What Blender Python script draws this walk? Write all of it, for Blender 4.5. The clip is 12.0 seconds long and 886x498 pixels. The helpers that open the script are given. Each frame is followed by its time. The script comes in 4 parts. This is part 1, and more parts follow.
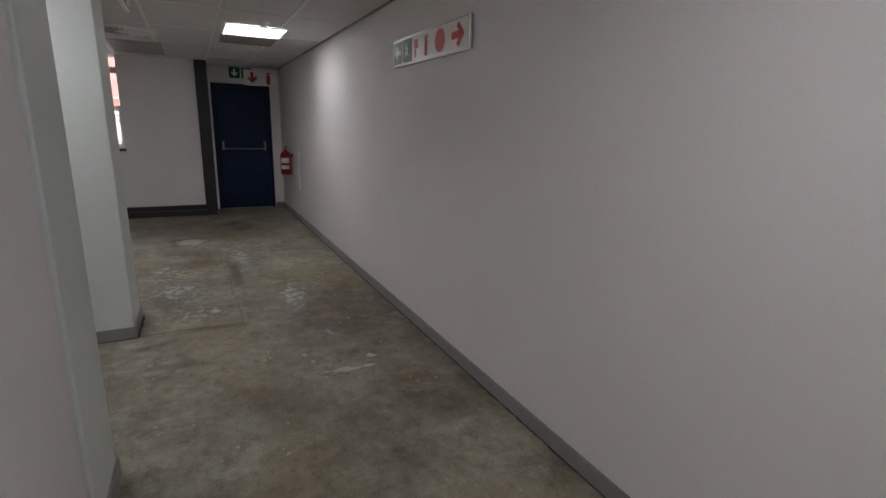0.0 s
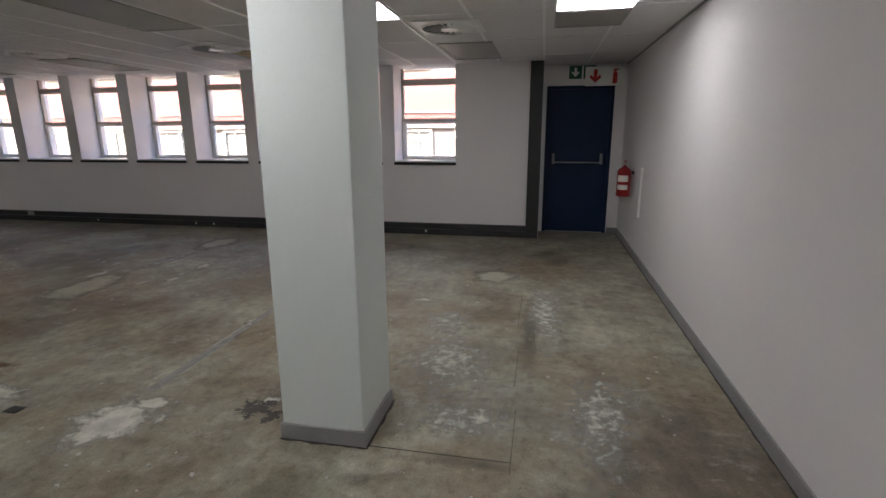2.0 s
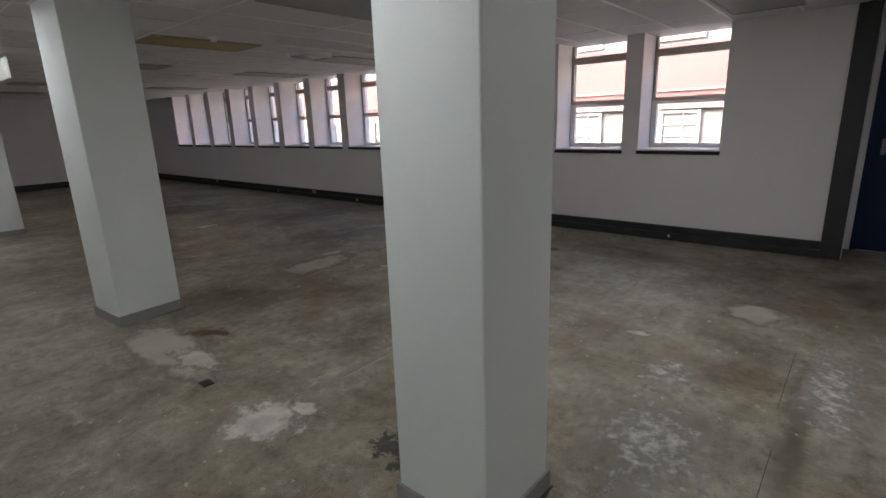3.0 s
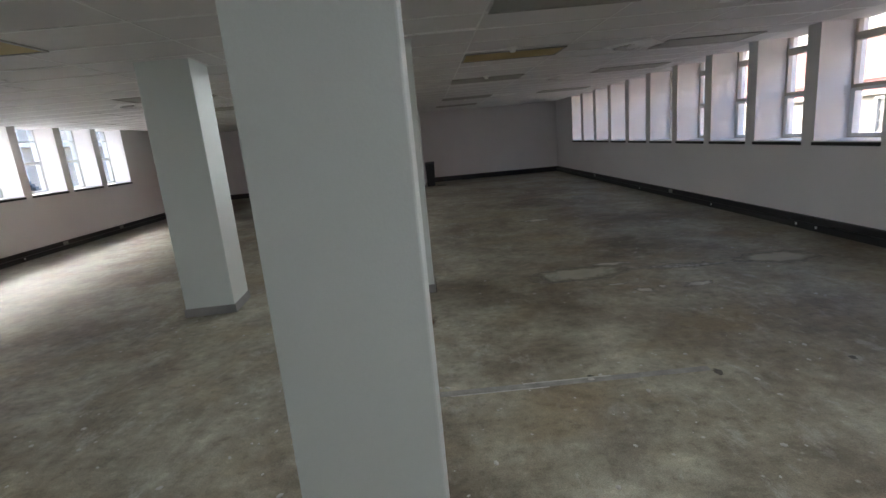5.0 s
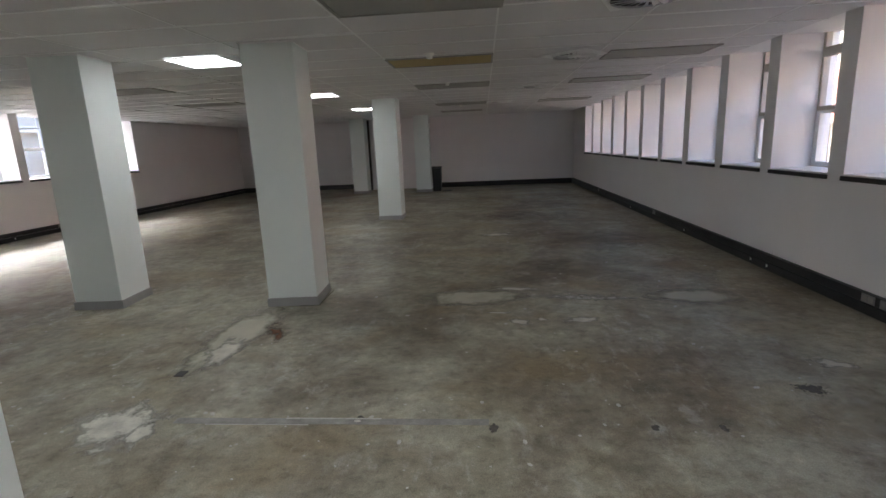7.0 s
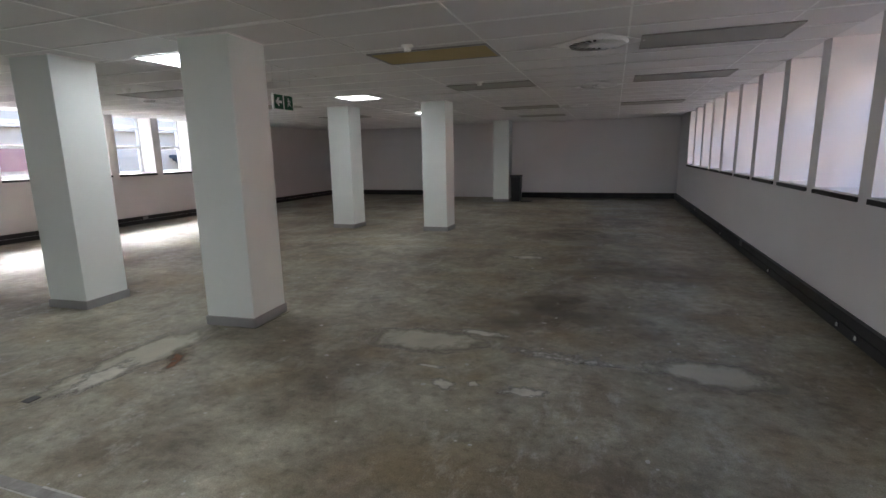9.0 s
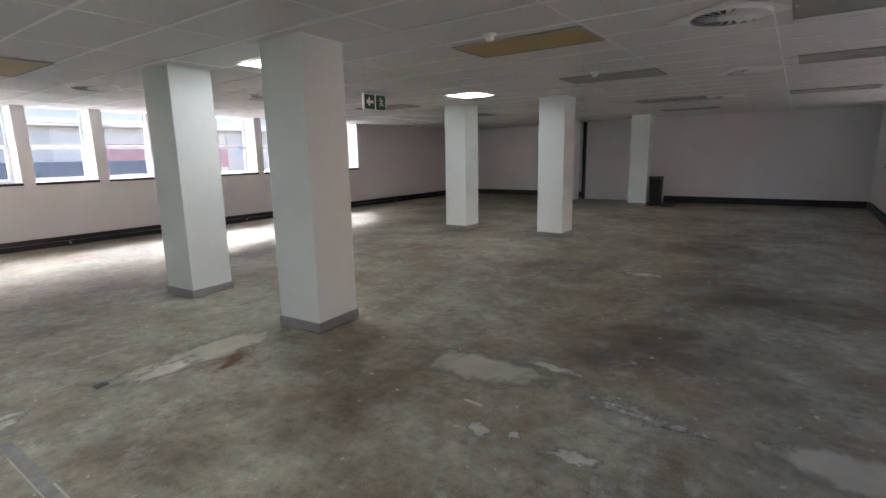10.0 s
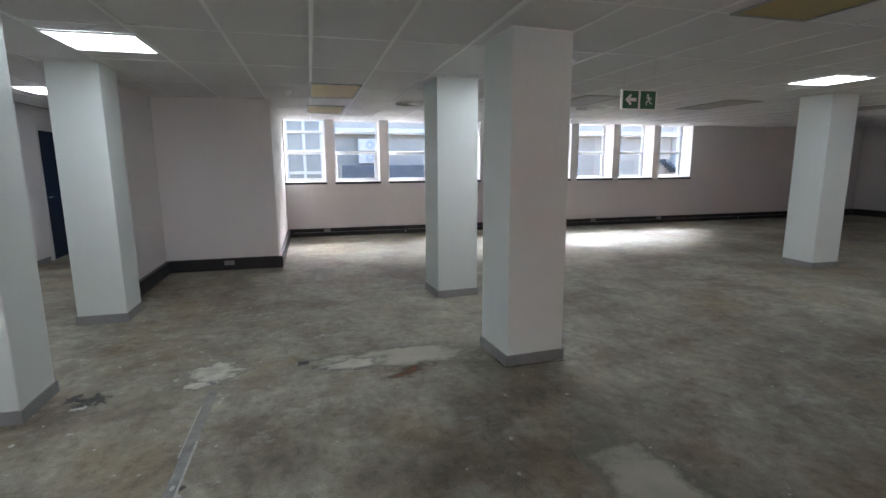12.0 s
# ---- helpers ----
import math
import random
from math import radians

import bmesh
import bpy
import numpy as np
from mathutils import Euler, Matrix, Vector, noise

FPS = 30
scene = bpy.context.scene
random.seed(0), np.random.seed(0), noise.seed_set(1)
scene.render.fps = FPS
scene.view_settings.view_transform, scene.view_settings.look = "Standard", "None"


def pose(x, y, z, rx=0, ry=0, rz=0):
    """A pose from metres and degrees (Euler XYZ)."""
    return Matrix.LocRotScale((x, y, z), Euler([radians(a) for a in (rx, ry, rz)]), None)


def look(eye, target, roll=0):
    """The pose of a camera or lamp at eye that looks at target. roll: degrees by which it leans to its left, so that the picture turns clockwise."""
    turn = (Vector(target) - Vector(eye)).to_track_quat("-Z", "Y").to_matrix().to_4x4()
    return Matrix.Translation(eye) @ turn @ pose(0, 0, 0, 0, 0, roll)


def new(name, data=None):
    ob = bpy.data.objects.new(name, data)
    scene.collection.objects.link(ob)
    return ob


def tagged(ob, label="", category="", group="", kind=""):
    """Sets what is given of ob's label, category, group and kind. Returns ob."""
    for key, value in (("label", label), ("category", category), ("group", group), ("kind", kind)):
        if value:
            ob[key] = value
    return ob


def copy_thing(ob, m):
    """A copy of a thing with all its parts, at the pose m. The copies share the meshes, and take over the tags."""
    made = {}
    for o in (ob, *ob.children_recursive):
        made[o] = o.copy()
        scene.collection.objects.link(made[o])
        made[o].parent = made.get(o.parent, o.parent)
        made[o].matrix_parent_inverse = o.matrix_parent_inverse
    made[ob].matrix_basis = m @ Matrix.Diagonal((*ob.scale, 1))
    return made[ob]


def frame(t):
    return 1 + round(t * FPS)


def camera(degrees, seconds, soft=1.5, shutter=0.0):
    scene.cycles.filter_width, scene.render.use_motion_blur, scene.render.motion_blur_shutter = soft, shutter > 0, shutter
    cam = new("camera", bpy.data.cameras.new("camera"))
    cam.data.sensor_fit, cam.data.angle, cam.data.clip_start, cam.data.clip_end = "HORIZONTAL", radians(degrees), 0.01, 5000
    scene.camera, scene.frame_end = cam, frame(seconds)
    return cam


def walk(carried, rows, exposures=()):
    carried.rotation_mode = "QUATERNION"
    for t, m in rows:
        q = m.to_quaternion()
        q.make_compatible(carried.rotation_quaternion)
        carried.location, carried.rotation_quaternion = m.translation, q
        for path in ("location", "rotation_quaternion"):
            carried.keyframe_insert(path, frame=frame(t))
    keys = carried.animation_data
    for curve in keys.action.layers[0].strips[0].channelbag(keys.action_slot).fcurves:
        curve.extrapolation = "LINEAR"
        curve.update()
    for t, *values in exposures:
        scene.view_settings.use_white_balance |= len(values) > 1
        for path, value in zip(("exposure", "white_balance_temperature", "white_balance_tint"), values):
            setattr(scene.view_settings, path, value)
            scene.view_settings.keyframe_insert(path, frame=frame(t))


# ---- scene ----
cam = camera(83.8, 12.0)
PATH = [
    (0, (0.049, -0.06, 1.51), (0.922, 1.676, 1.033), 1.5),
    (0.5, (0.228, 0.359, 1.522), (0.737, 2.231, 1.037), 0.7),
    (1, (0.352, 0.82, 1.548), (0.537, 2.756, 1.082), 0.5),
    (1.5, (0.363, 1.316, 1.521), (0.311, 3.262, 1.063), 0.3),
    (2, (0.381, 1.793, 1.514), (-0.003, 3.701, 1.052), -0.3),
    (2.5, (0.38, 2.231, 1.521), (-0.422, 4.0, 1.044), -0.9),
    (3, (0.416, 2.656, 1.509), (-0.846, 4.124, 1.008), -1.9),
    (3.5, (0.588, 3.009, 1.499), (-1.075, 3.998, 0.992), -2.5),
    (3.7, (0.657, 3.154, 1.511), (-1.106, 3.951, 1.002), -2.9),
    (5.3, (0.862, 4.518, 1.524), (-1.092, 4.485, 1.1), -4.4),
    (5.5, (0.845, 4.655, 1.504), (-1.111, 4.604, 1.088), -3.3),
    (6, (0.791, 5.109, 1.494), (-1.162, 4.995, 1.081), -3.2),
    (6.5, (0.735, 5.523, 1.508), (-1.216, 5.394, 1.089), -2.7),
    (7, (0.546, 5.908, 1.489), (-1.403, 5.734, 1.076), -2.5),
    (9, (-0.611, 7.169, 1.469), (-2.468, 6.529, 1.092), -1.1),
    (9.5, (-0.965, 7.358, 1.477), (-2.727, 6.49, 1.1), -0.8),
    (10, (-1.302, 7.48, 1.493), (-2.901, 6.339, 1.118), -1.1),
    (10.5, (-1.613, 7.624, 1.508), (-3.014, 6.243, 1.151), -1.0),
    (11, (-1.958, 7.619, 1.481), (-3.167, 6.064, 1.135), -1.0),
    (11.5, (-2.297, 7.58, 1.514), (-3.211, 5.835, 1.171), -1.0),
    (12, (-2.609, 7.56, 1.526), (-3.113, 5.655, 1.185), -0.3),
]
EXPO = 3.52
LED = 1.05
PATH_ROWS = [(t, look(eye, target, roll)) for t, eye, target, roll in PATH]
walk(cam, PATH_ROWS, [(0.0, EXPO - 0.32, 6240, 15), (1.5, EXPO - 0.05, 6240, 14), (2.0, EXPO + 0.05, 6240, 14), (2.5, EXPO - 0.2, 6190, 14), (3.5, EXPO - 0.16, 6090, 11), (5.5, EXPO + 0.06, 5890, 8), (7.0, EXPO + 0.2, 6040, 10),
                      (9.0, EXPO + 0.32, 5940, 11), (9.5, EXPO + 0.47, 5940, 11), (10.0, EXPO + 0.50, 5940, 11), (11.0, EXPO + 0.42, 5840, 10), (12.0, EXPO + 0.14, 5690, 8)])

# ---- world and light ----
world = bpy.data.worlds.new("overcast_sky")
scene.world = world
world.use_nodes = True
wn = world.node_tree.nodes
sky = wn.new("ShaderNodeTexSky")
sky.sky_type = 'NISHITA'
sky.sun_disc = False
sky.sun_elevation = radians(37)
sky.sun_rotation = radians(217)
sky.air_density, sky.dust_density, sky.ozone_density = 0.7, 4.0, 0.6
wn["Background"].inputs["Strength"].default_value = 0.15
world.node_tree.links.new(sky.outputs["Color"], wn["Background"].inputs["Color"])
sun_data = bpy.data.lights.new("sun", 'SUN')
sun_data.energy, sun_data.angle, sun_data.color = 0.44, radians(20), (1.0, 1.0, 1.0)
sun = new("sun", sun_data)
# the sun stands high over the south-west, behind thin cloud
sun.matrix_world = look((-12, -16, 15), (0, 0, 0))

# ---- materials ----
def mat(name, base, rough=0.6, metal=0.0, vary=0.12, scale=3.0, fine=60.0, bump=0.05, spec=0.4):
    """Paint, plastic or metal with two scales of variation and fine relief."""
    m = bpy.data.materials.new(name)
    m.use_nodes = True
    nt = m.node_tree
    n, l = nt.nodes, nt.links
    b = n["Principled BSDF"]
    b.inputs["Metallic"].default_value = metal
    b.inputs["Specular IOR Level"].default_value = spec
    tc = n.new("ShaderNodeTexCoord")
    big, small = n.new("ShaderNodeTexNoise"), n.new("ShaderNodeTexNoise")
    big.inputs["Scale"].default_value, big.inputs["Detail"].default_value = scale, 5
    small.inputs["Scale"].default_value, small.inputs["Detail"].default_value = fine, 4
    l.new(tc.outputs["Object"], big.inputs["Vector"])
    l.new(tc.outputs["Object"], small.inputs["Vector"])
    mixn = n.new("ShaderNodeMath")
    mixn.operation = 'MULTIPLY_ADD'
    l.new(big.outputs["Fac"], mixn.inputs[0])
    mixn.inputs[1].default_value = 0.7
    sm = n.new("ShaderNodeMath")
    sm.operation = 'MULTIPLY'
    l.new(small.outputs["Fac"], sm.inputs[0])
    sm.inputs[1].default_value = 0.3
    l.new(sm.outputs[0], mixn.inputs[2])
    ramp = n.new("ShaderNodeValToRGB")
    lo = [c * (1 - vary) for c in base]
    hi = [min(1, c * (1 + vary)) for c in base]
    ramp.color_ramp.elements[0].position, ramp.color_ramp.elements[0].color = 0.3, (*lo, 1)
    ramp.color_ramp.elements[1].position, ramp.color_ramp.elements[1].color = 0.7, (*hi, 1)
    l.new(mixn.outputs[0], ramp.inputs[0])
    l.new(ramp.outputs[0], b.inputs["Base Color"])
    rr = n.new("ShaderNodeMapRange")
    l.new(small.outputs["Fac"], rr.inputs[0])
    rr.inputs[3].default_value, rr.inputs[4].default_value = max(0.03, rough - 0.08), min(1, rough + 0.08)
    l.new(rr.outputs[0], b.inputs["Roughness"])
    if bump:
        bp = n.new("ShaderNodeBump")
        bp.inputs["Strength"].default_value, bp.inputs["Distance"].default_value = bump, 0.01
        l.new(small.outputs["Fac"], bp.inputs["Height"])
        l.new(bp.outputs[0], b.inputs["Normal"])
    return m


def glow(name, colour, strength):
    m = bpy.data.materials.new(name)
    m.use_nodes = True
    b = m.node_tree.nodes["Principled BSDF"]
    b.inputs["Base Color"].default_value = (*colour, 1)
    b.inputs["Emission Color"].default_value = (*colour, 1)
    b.inputs["Emission Strength"].default_value = strength
    return m


def concrete():
    """Bare screed: cloudy grey-brown, pale scuffs, dark damp stains, glue traces and grit."""
    m = bpy.data.materials.new("bare_concrete")
    m.use_nodes = True
    nt = m.node_tree
    n, l = nt.nodes, nt.links
    b = n["Principled BSDF"]
    tc = n.new("ShaderNodeTexCoord")

    def noise_at(scale, detail, rough, stretch=(1, 1, 1), warp=0.0):
        mp = n.new("ShaderNodeMapping")
        mp.inputs["Scale"].default_value = stretch
        mp.inputs["Location"].default_value = (scale * 3.1, scale * 1.7, 0)
        l.new(tc.outputs["Object"], mp.inputs[0])
        t = n.new("ShaderNodeTexNoise")
        t.inputs["Scale"].default_value, t.inputs["Detail"].default_value = scale, detail
        t.inputs["Roughness"].default_value, t.inputs["Distortion"].default_value = rough, warp
        l.new(mp.outputs[0], t.inputs["Vector"])
        return t.outputs["Fac"]

    def ramp(fac, stops):
        r = n.new("ShaderNodeValToRGB")
        e = r.color_ramp.elements
        e[0].position, e[0].color = stops[0][0], (*stops[0][1], 1)
        e[1].position, e[1].color = stops[-1][0], (*stops[-1][1], 1)
        for p, c in stops[1:-1]:
            x = e.new(p)
            x.color = (*c, 1)
        l.new(fac, r.inputs[0])
        return r.outputs[0]

    def mixed(kind, fac, a, c):
        x = n.new("ShaderNodeMix")
        x.data_type, x.blend_type = 'RGBA', kind
        if isinstance(fac, float):
            x.inputs["Factor"].default_value = fac
        else:
            l.new(fac, x.inputs["Factor"])
        l.new(a, x.inputs[6])
        if isinstance(c, tuple):
            x.inputs[7].default_value = (*c, 1)
        else:
            l.new(c, x.inputs[7])
        return x.outputs[2]

    cloud = noise_at(0.7, 10, 0.66, warp=0.15)
    col = ramp(cloud, [(0.38, (0.195, 0.166, 0.122)), (0.47, (0.285, 0.262, 0.203)), (0.54, (0.335, 0.317, 0.252)), (0.62, (0.40, 0.385, 0.318))])
    mid = noise_at(3.2, 11, 0.72, (1.0, 0.75, 1), 0.15)
    col = mixed('MULTIPLY', 0.6, col, ramp(mid, [(0.37, (0.45, 0.42, 0.38)), (0.46, (0.85, 0.84, 0.81)), (0.54, (1.08, 1.08, 1.06)), (0.63, (1.4, 1.39, 1.36))]))
    scuff = noise_at(4.0, 12, 0.78, (0.7, 1.3, 1), 0.2)
    zone = noise_at(0.8, 4, 0.5)
    zf = ramp(zone, [(0.42, (0.1, 0.1, 0.1)), (0.55, (1, 1, 1))])
    sf = mixed('MULTIPLY', 1.0, ramp(scuff, [(0.53, (0, 0, 0)), (0.61, (0.5, 0.5, 0.5))]), zf)
    col = mixed('MIX', sf, col, (0.50, 0.49, 0.455))
    stain = noise_at(1.3, 9, 0.66, (0.8, 1.2, 1), 0.3)
    col = mixed('MIX', ramp(stain, [(0.53, (0, 0, 0)), (0.63, (0.42, 0.42, 0.42))]), col, (0.14, 0.112, 0.088))
    tan = noise_at(1.0, 6, 0.55, (1.4, 0.8, 1))
    col = mixed('MIX', ramp(tan, [(0.52, (0, 0, 0)), (0.64, (0.4, 0.4, 0.4))]), col, (0.30, 0.235, 0.13))
    pit = noise_at(13, 10, 0.72, (1, 0.8, 1), 0.1)
    col = mixed('MULTIPLY', 0.6, col, ramp(pit, [(0.36, (0.5, 0.48, 0.44)), (0.47, (0.95, 0.95, 0.93)), (0.56, (1.08, 1.08, 1.06)), (0.64, (1.45, 1.44, 1.4))]))
    grit = noise_at(130, 4, 0.7)
    col = mixed('MULTIPLY', 0.45, col, ramp(grit, [(0.38, (0.55, 0.54, 0.5)), (0.6, (1.2, 1.2, 1.17))]))
    fleck = n.new("ShaderNodeTexVoronoi")
    fleck.inputs["Scale"].default_value, fleck.inputs["Randomness"].default_value = 7.0, 1.0
    l.new(tc.outputs["Object"], fleck.inputs["Vector"])
    ff = mixed('MULTIPLY', 1.0, ramp(fleck.outputs["Distance"], [(0.035, (1, 1, 1)), (0.09, (0, 0, 0))]), ramp(noise_at(1.9, 3, 0.5), [(0.48, (0, 0, 0)), (0.56, (1, 1, 1))]))
    col = mixed('MIX', ff, col, (0.55, 0.54, 0.50))
    l.new(col, b.inputs["Base Color"])
    rg = n.new("ShaderNodeMapRange")
    l.new(mid, rg.inputs[0])
    rg.inputs[3].default_value, rg.inputs[4].default_value = 0.34, 0.72
    l.new(rg.outputs[0], b.inputs["Roughness"])
    b.inputs["Specular IOR Level"].default_value = 0.4
    add = n.new("ShaderNodeMath")
    add.operation = 'ADD'
    l.new(grit, add.inputs[0])
    l.new(scuff, add.inputs[1])
    bp = n.new("ShaderNodeBump")
    bp.inputs["Strength"].default_value, bp.inputs["Distance"].default_value = 0.25, 0.004
    l.new(add.outputs[0], bp.inputs["Height"])
    l.new(bp.outputs[0], b.inputs["Normal"])
    return m


def glass_mat():
    m = bpy.data.materials.new("window_glass")
    m.use_nodes = True
    b = m.node_tree.nodes["Principled BSDF"]
    b.inputs["Base Color"].default_value = (0.97, 0.98, 0.98, 1)
    b.inputs["Roughness"].default_value = 0.02
    b.inputs["Transmission Weight"].default_value = 1.0
    b.inputs["IOR"].default_value = 1.05
    return m


M_WALL = mat("white_wall_paint", (0.845, 0.825, 0.82), 0.62, vary=0.035, scale=0.9, fine=140, bump=0.06)
M_COL = mat("white_column_paint", (0.775, 0.83, 0.805), 0.5, vary=0.03, scale=1.4, fine=120, bump=0.06)
M_FLOOR = concrete()
M_TILE = mat("ceiling_tile", (0.72, 0.708, 0.708), 0.85, vary=0.06, scale=0.8, fine=220, bump=0.15)
M_TBAR = mat("white_grid_metal", (0.84, 0.84, 0.83), 0.32, vary=0.03, bump=0)
M_SKIRT = mat("grey_skirting_paint", (0.30, 0.30, 0.295), 0.55, vary=0.12, scale=5)
M_TRUNK = mat("charcoal_trunking", (0.035, 0.035, 0.036), 0.42, vary=0.2, scale=4)
M_SILL = mat("black_sill_edge", (0.02, 0.02, 0.02), 0.5, vary=0.2)
M_FRAME = mat("cream_steel_frame", (0.52, 0.47, 0.41), 0.5, vary=0.08, scale=6)
M_WHITE = mat("white_gloss_paint", (0.8, 0.8, 0.79), 0.35, vary=0.03, scale=4)
M_DOOR = mat("navy_door_paint", (0.003, 0.018, 0.060), 0.5, vary=0.2, scale=3, spec=0.25)
M_STEEL = mat("brushed_steel", (0.55, 0.55, 0.56), 0.3, metal=1.0, vary=0.08)
M_DARKMETAL = mat("dark_metal", (0.05, 0.05, 0.052), 0.45, vary=0.15)
M_RED = mat("red_enamel", (0.27, 0.008, 0.010), 0.3, vary=0.08)
M_SIGNRED = mat("sign_red", (0.50, 0.03, 0.02), 0.4, vary=0.05, bump=0)
M_SIGNGREEN = mat("sign_green", (0.012, 0.10, 0.05), 0.4, vary=0.05, bump=0)
M_SIGNWHITE = mat("sign_white", (0.88, 0.88, 0.84), 0.35, vary=0.03, bump=0)
M_YELLOW = mat("yellowed_diffuser", (0.42, 0.31, 0.11), 0.5, vary=0.12, scale=2)
M_GREYPANEL = mat("grey_diffuser", (0.36, 0.35, 0.325), 0.5, vary=0.1, scale=2)
M_LED = glow("led_panel", (1.0, 0.985, 0.96), LED)
M_GLASS = glass_mat()
M_BLACK = mat("black_plastic", (0.018, 0.018, 0.02), 0.4, vary=0.2)
M_MORTAR = mat("pale_mortar", (0.56, 0.545, 0.48), 0.8, vary=0.3, scale=9, fine=90, bump=0.4)
M_SCREED = mat("smooth_screed", (0.45, 0.432, 0.35), 0.7, vary=0.16, scale=5, fine=90, bump=0.2)
M_SCUFF = mat("whitish_scuff", (0.52, 0.51, 0.46), 0.8, vary=0.4, scale=14, fine=90, bump=0.4)
M_BITUMEN = mat("dark_adhesive", (0.07, 0.065, 0.058), 0.6, vary=0.4, scale=14, fine=80, bump=0.5)
M_RUST = mat("rust_stain", (0.17, 0.085, 0.045), 0.75, vary=0.35, scale=9, fine=70, bump=0.2)
M_STAIN = mat("damp_stain", (0.19, 0.155, 0.115), 0.55, vary=0.25, scale=7, fine=80, bump=0.2)
M_DIRT = mat("dark_dirt", (0.09, 0.083, 0.072), 0.8, vary=0.4, scale=14, bump=0.3)
def ragged(m, scale, cut, soft, weight):
    """Lets the floor show through where the patch has worn away."""
    nt = m.node_tree
    n, l = nt.nodes, nt.links
    at, tc, t = n.new("ShaderNodeAttribute"), n.new("ShaderNodeTexCoord"), n.new("ShaderNodeTexNoise")
    at.attribute_name = "body"
    t.inputs["Scale"].default_value, t.inputs["Detail"].default_value, t.inputs["Roughness"].default_value = scale, 9, 0.68
    l.new(tc.outputs["Object"], t.inputs["Vector"])
    add, mr = n.new("ShaderNodeMath"), n.new("ShaderNodeMapRange")
    add.operation = 'MULTIPLY_ADD'
    l.new(at.outputs["Fac"], add.inputs[0])
    add.inputs[1].default_value = weight
    l.new(t.outputs["Fac"], add.inputs[2])
    l.new(add.outputs[0], mr.inputs[0])
    mr.inputs[1].default_value, mr.inputs[2].default_value = cut, cut + soft
    l.new(mr.outputs[0], n["Principled BSDF"].inputs["Alpha"])


for m_, sc_, cut_, sf_, wt_ in ((M_MORTAR, 11, 0.58, 0.24, 0.55), (M_SCREED, 6, 0.47, 0.42, 0.8), (M_BITUMEN, 30, 0.66, 0.08, 0.45), (M_RUST, 9, 0.60, 0.35, 0.5),
                                (M_DIRT, 22, 0.56, 0.1, 0.45), (M_STAIN, 3.5, 0.58, 0.75, 0.5), (M_SCUFF, 15, 0.56, 0.30, 0.35)):
    ragged(m_, sc_, cut_, sf_, wt_)
M_SEAM = mat("dark_seam", (0.06, 0.055, 0.048), 0.8, vary=0.4, scale=14, bump=0.3)
M_JOINT = mat("pale_joint", (0.29, 0.285, 0.27), 0.8, vary=0.35, scale=9, bump=0.3)
M_CHIP = mat("plaster_chip", (0.5, 0.49, 0.46), 0.85, vary=0.2, scale=20)
M_PINK = mat("pink_plaster", (0.25, 0.105, 0.088), 0.8, vary=0.08, scale=0.8)
M_CREAM = mat("cream_plaster", (0.345, 0.305, 0.25), 0.8, vary=0.1, scale=0.8)
M_STONE = mat("grey_plaster", (0.29, 0.262, 0.22), 0.8, vary=0.1, scale=0.8)
M_BRICKRED = mat("red_brick_paint", (0.27, 0.15, 0.13), 0.8, vary=0.15, scale=2)
M_SLATE = mat("slate_parapet", (0.075, 0.082, 0.09), 0.7, vary=0.15, scale=2)
M_PANE_DARK = mat("far_window_glass", (0.26, 0.25, 0.215), 0.2, vary=0.2, scale=1.0, bump=0, spec=0.35)
# outdoor white, set darker than M_WHITE so that daylight doesn't blow it out
M_FARWHITE = mat("dimmed_white_paint", (0.50, 0.465, 0.41), 0.6, vary=0.08, scale=1.5)
M_ASPHALT = mat("asphalt", (0.06, 0.06, 0.06), 0.9, vary=0.25, scale=1.0, bump=0.3)


# ---- helpers ----
def box(bm, x0, x1, y0, y1, z0, z1, bevel=0.0):
    """An axis-aligned block, its edges rounded by bevel."""
    r = bmesh.ops.create_cube(bm, size=1.0)
    vs = r["verts"]
    bmesh.ops.scale(bm, vec=(abs(x1 - x0), abs(y1 - y0), abs(z1 - z0)), verts=vs)
    bmesh.ops.translate(bm, vec=((x0 + x1) / 2, (y0 + y1) / 2, (z0 + z1) / 2), verts=vs)
    if bevel:
        es = list({e for v in vs for e in v.link_edges})
        bmesh.ops.bevel(bm, geom=es, offset=bevel, segments=2, affect='EDGES', profile=0.5)
    return bm


def blocks(*dims, bevel=0.0):
    bm = bmesh.new()
    for d in dims:
        box(bm, *d, bevel=bevel)
    return bm


def tube(bm, a, b, r0, r1=None, seg=16):
    """A capped cylinder or cone from a to b."""
    a, b = Vector(a), Vector(b)
    d = b - a
    m = Matrix.Translation((a + b) / 2) @ d.to_track_quat('Z', 'Y').to_matrix().to_4x4()
    bmesh.ops.create_cone(bm, cap_ends=True, segments=seg, radius1=r0, radius2=r0 if r1 is None else r1, depth=d.length, matrix=m)
    return bm


def plate(bm, pts, n0, thick):
    """A flat outline (u, v pairs) in the local x-z plane, facing -y at y = n0, with a thickness."""
    front = [bm.verts.new((u, n0, v)) for u, v in pts]
    back = [bm.verts.new((u, n0 + thick, v)) for u, v in pts]
    bm.faces.new(front)
    bm.faces.new(back[::-1])
    k = len(pts)
    for i in range(k):
        bm.faces.new((front[i], back[i], back[(i + 1) % k], front[(i + 1) % k]))
    return bm


def finish(name, bm, material, smooth=False):
    bmesh.ops.recalc_face_normals(bm, faces=bm.faces)
    me = bpy.data.meshes.new(name)
    bm.to_mesh(me)
    bm.free()
    me.materials.append(material)
    if smooth:
        for p in me.polygons:
            p.use_smooth = len(p.vertices) == 4
    return me


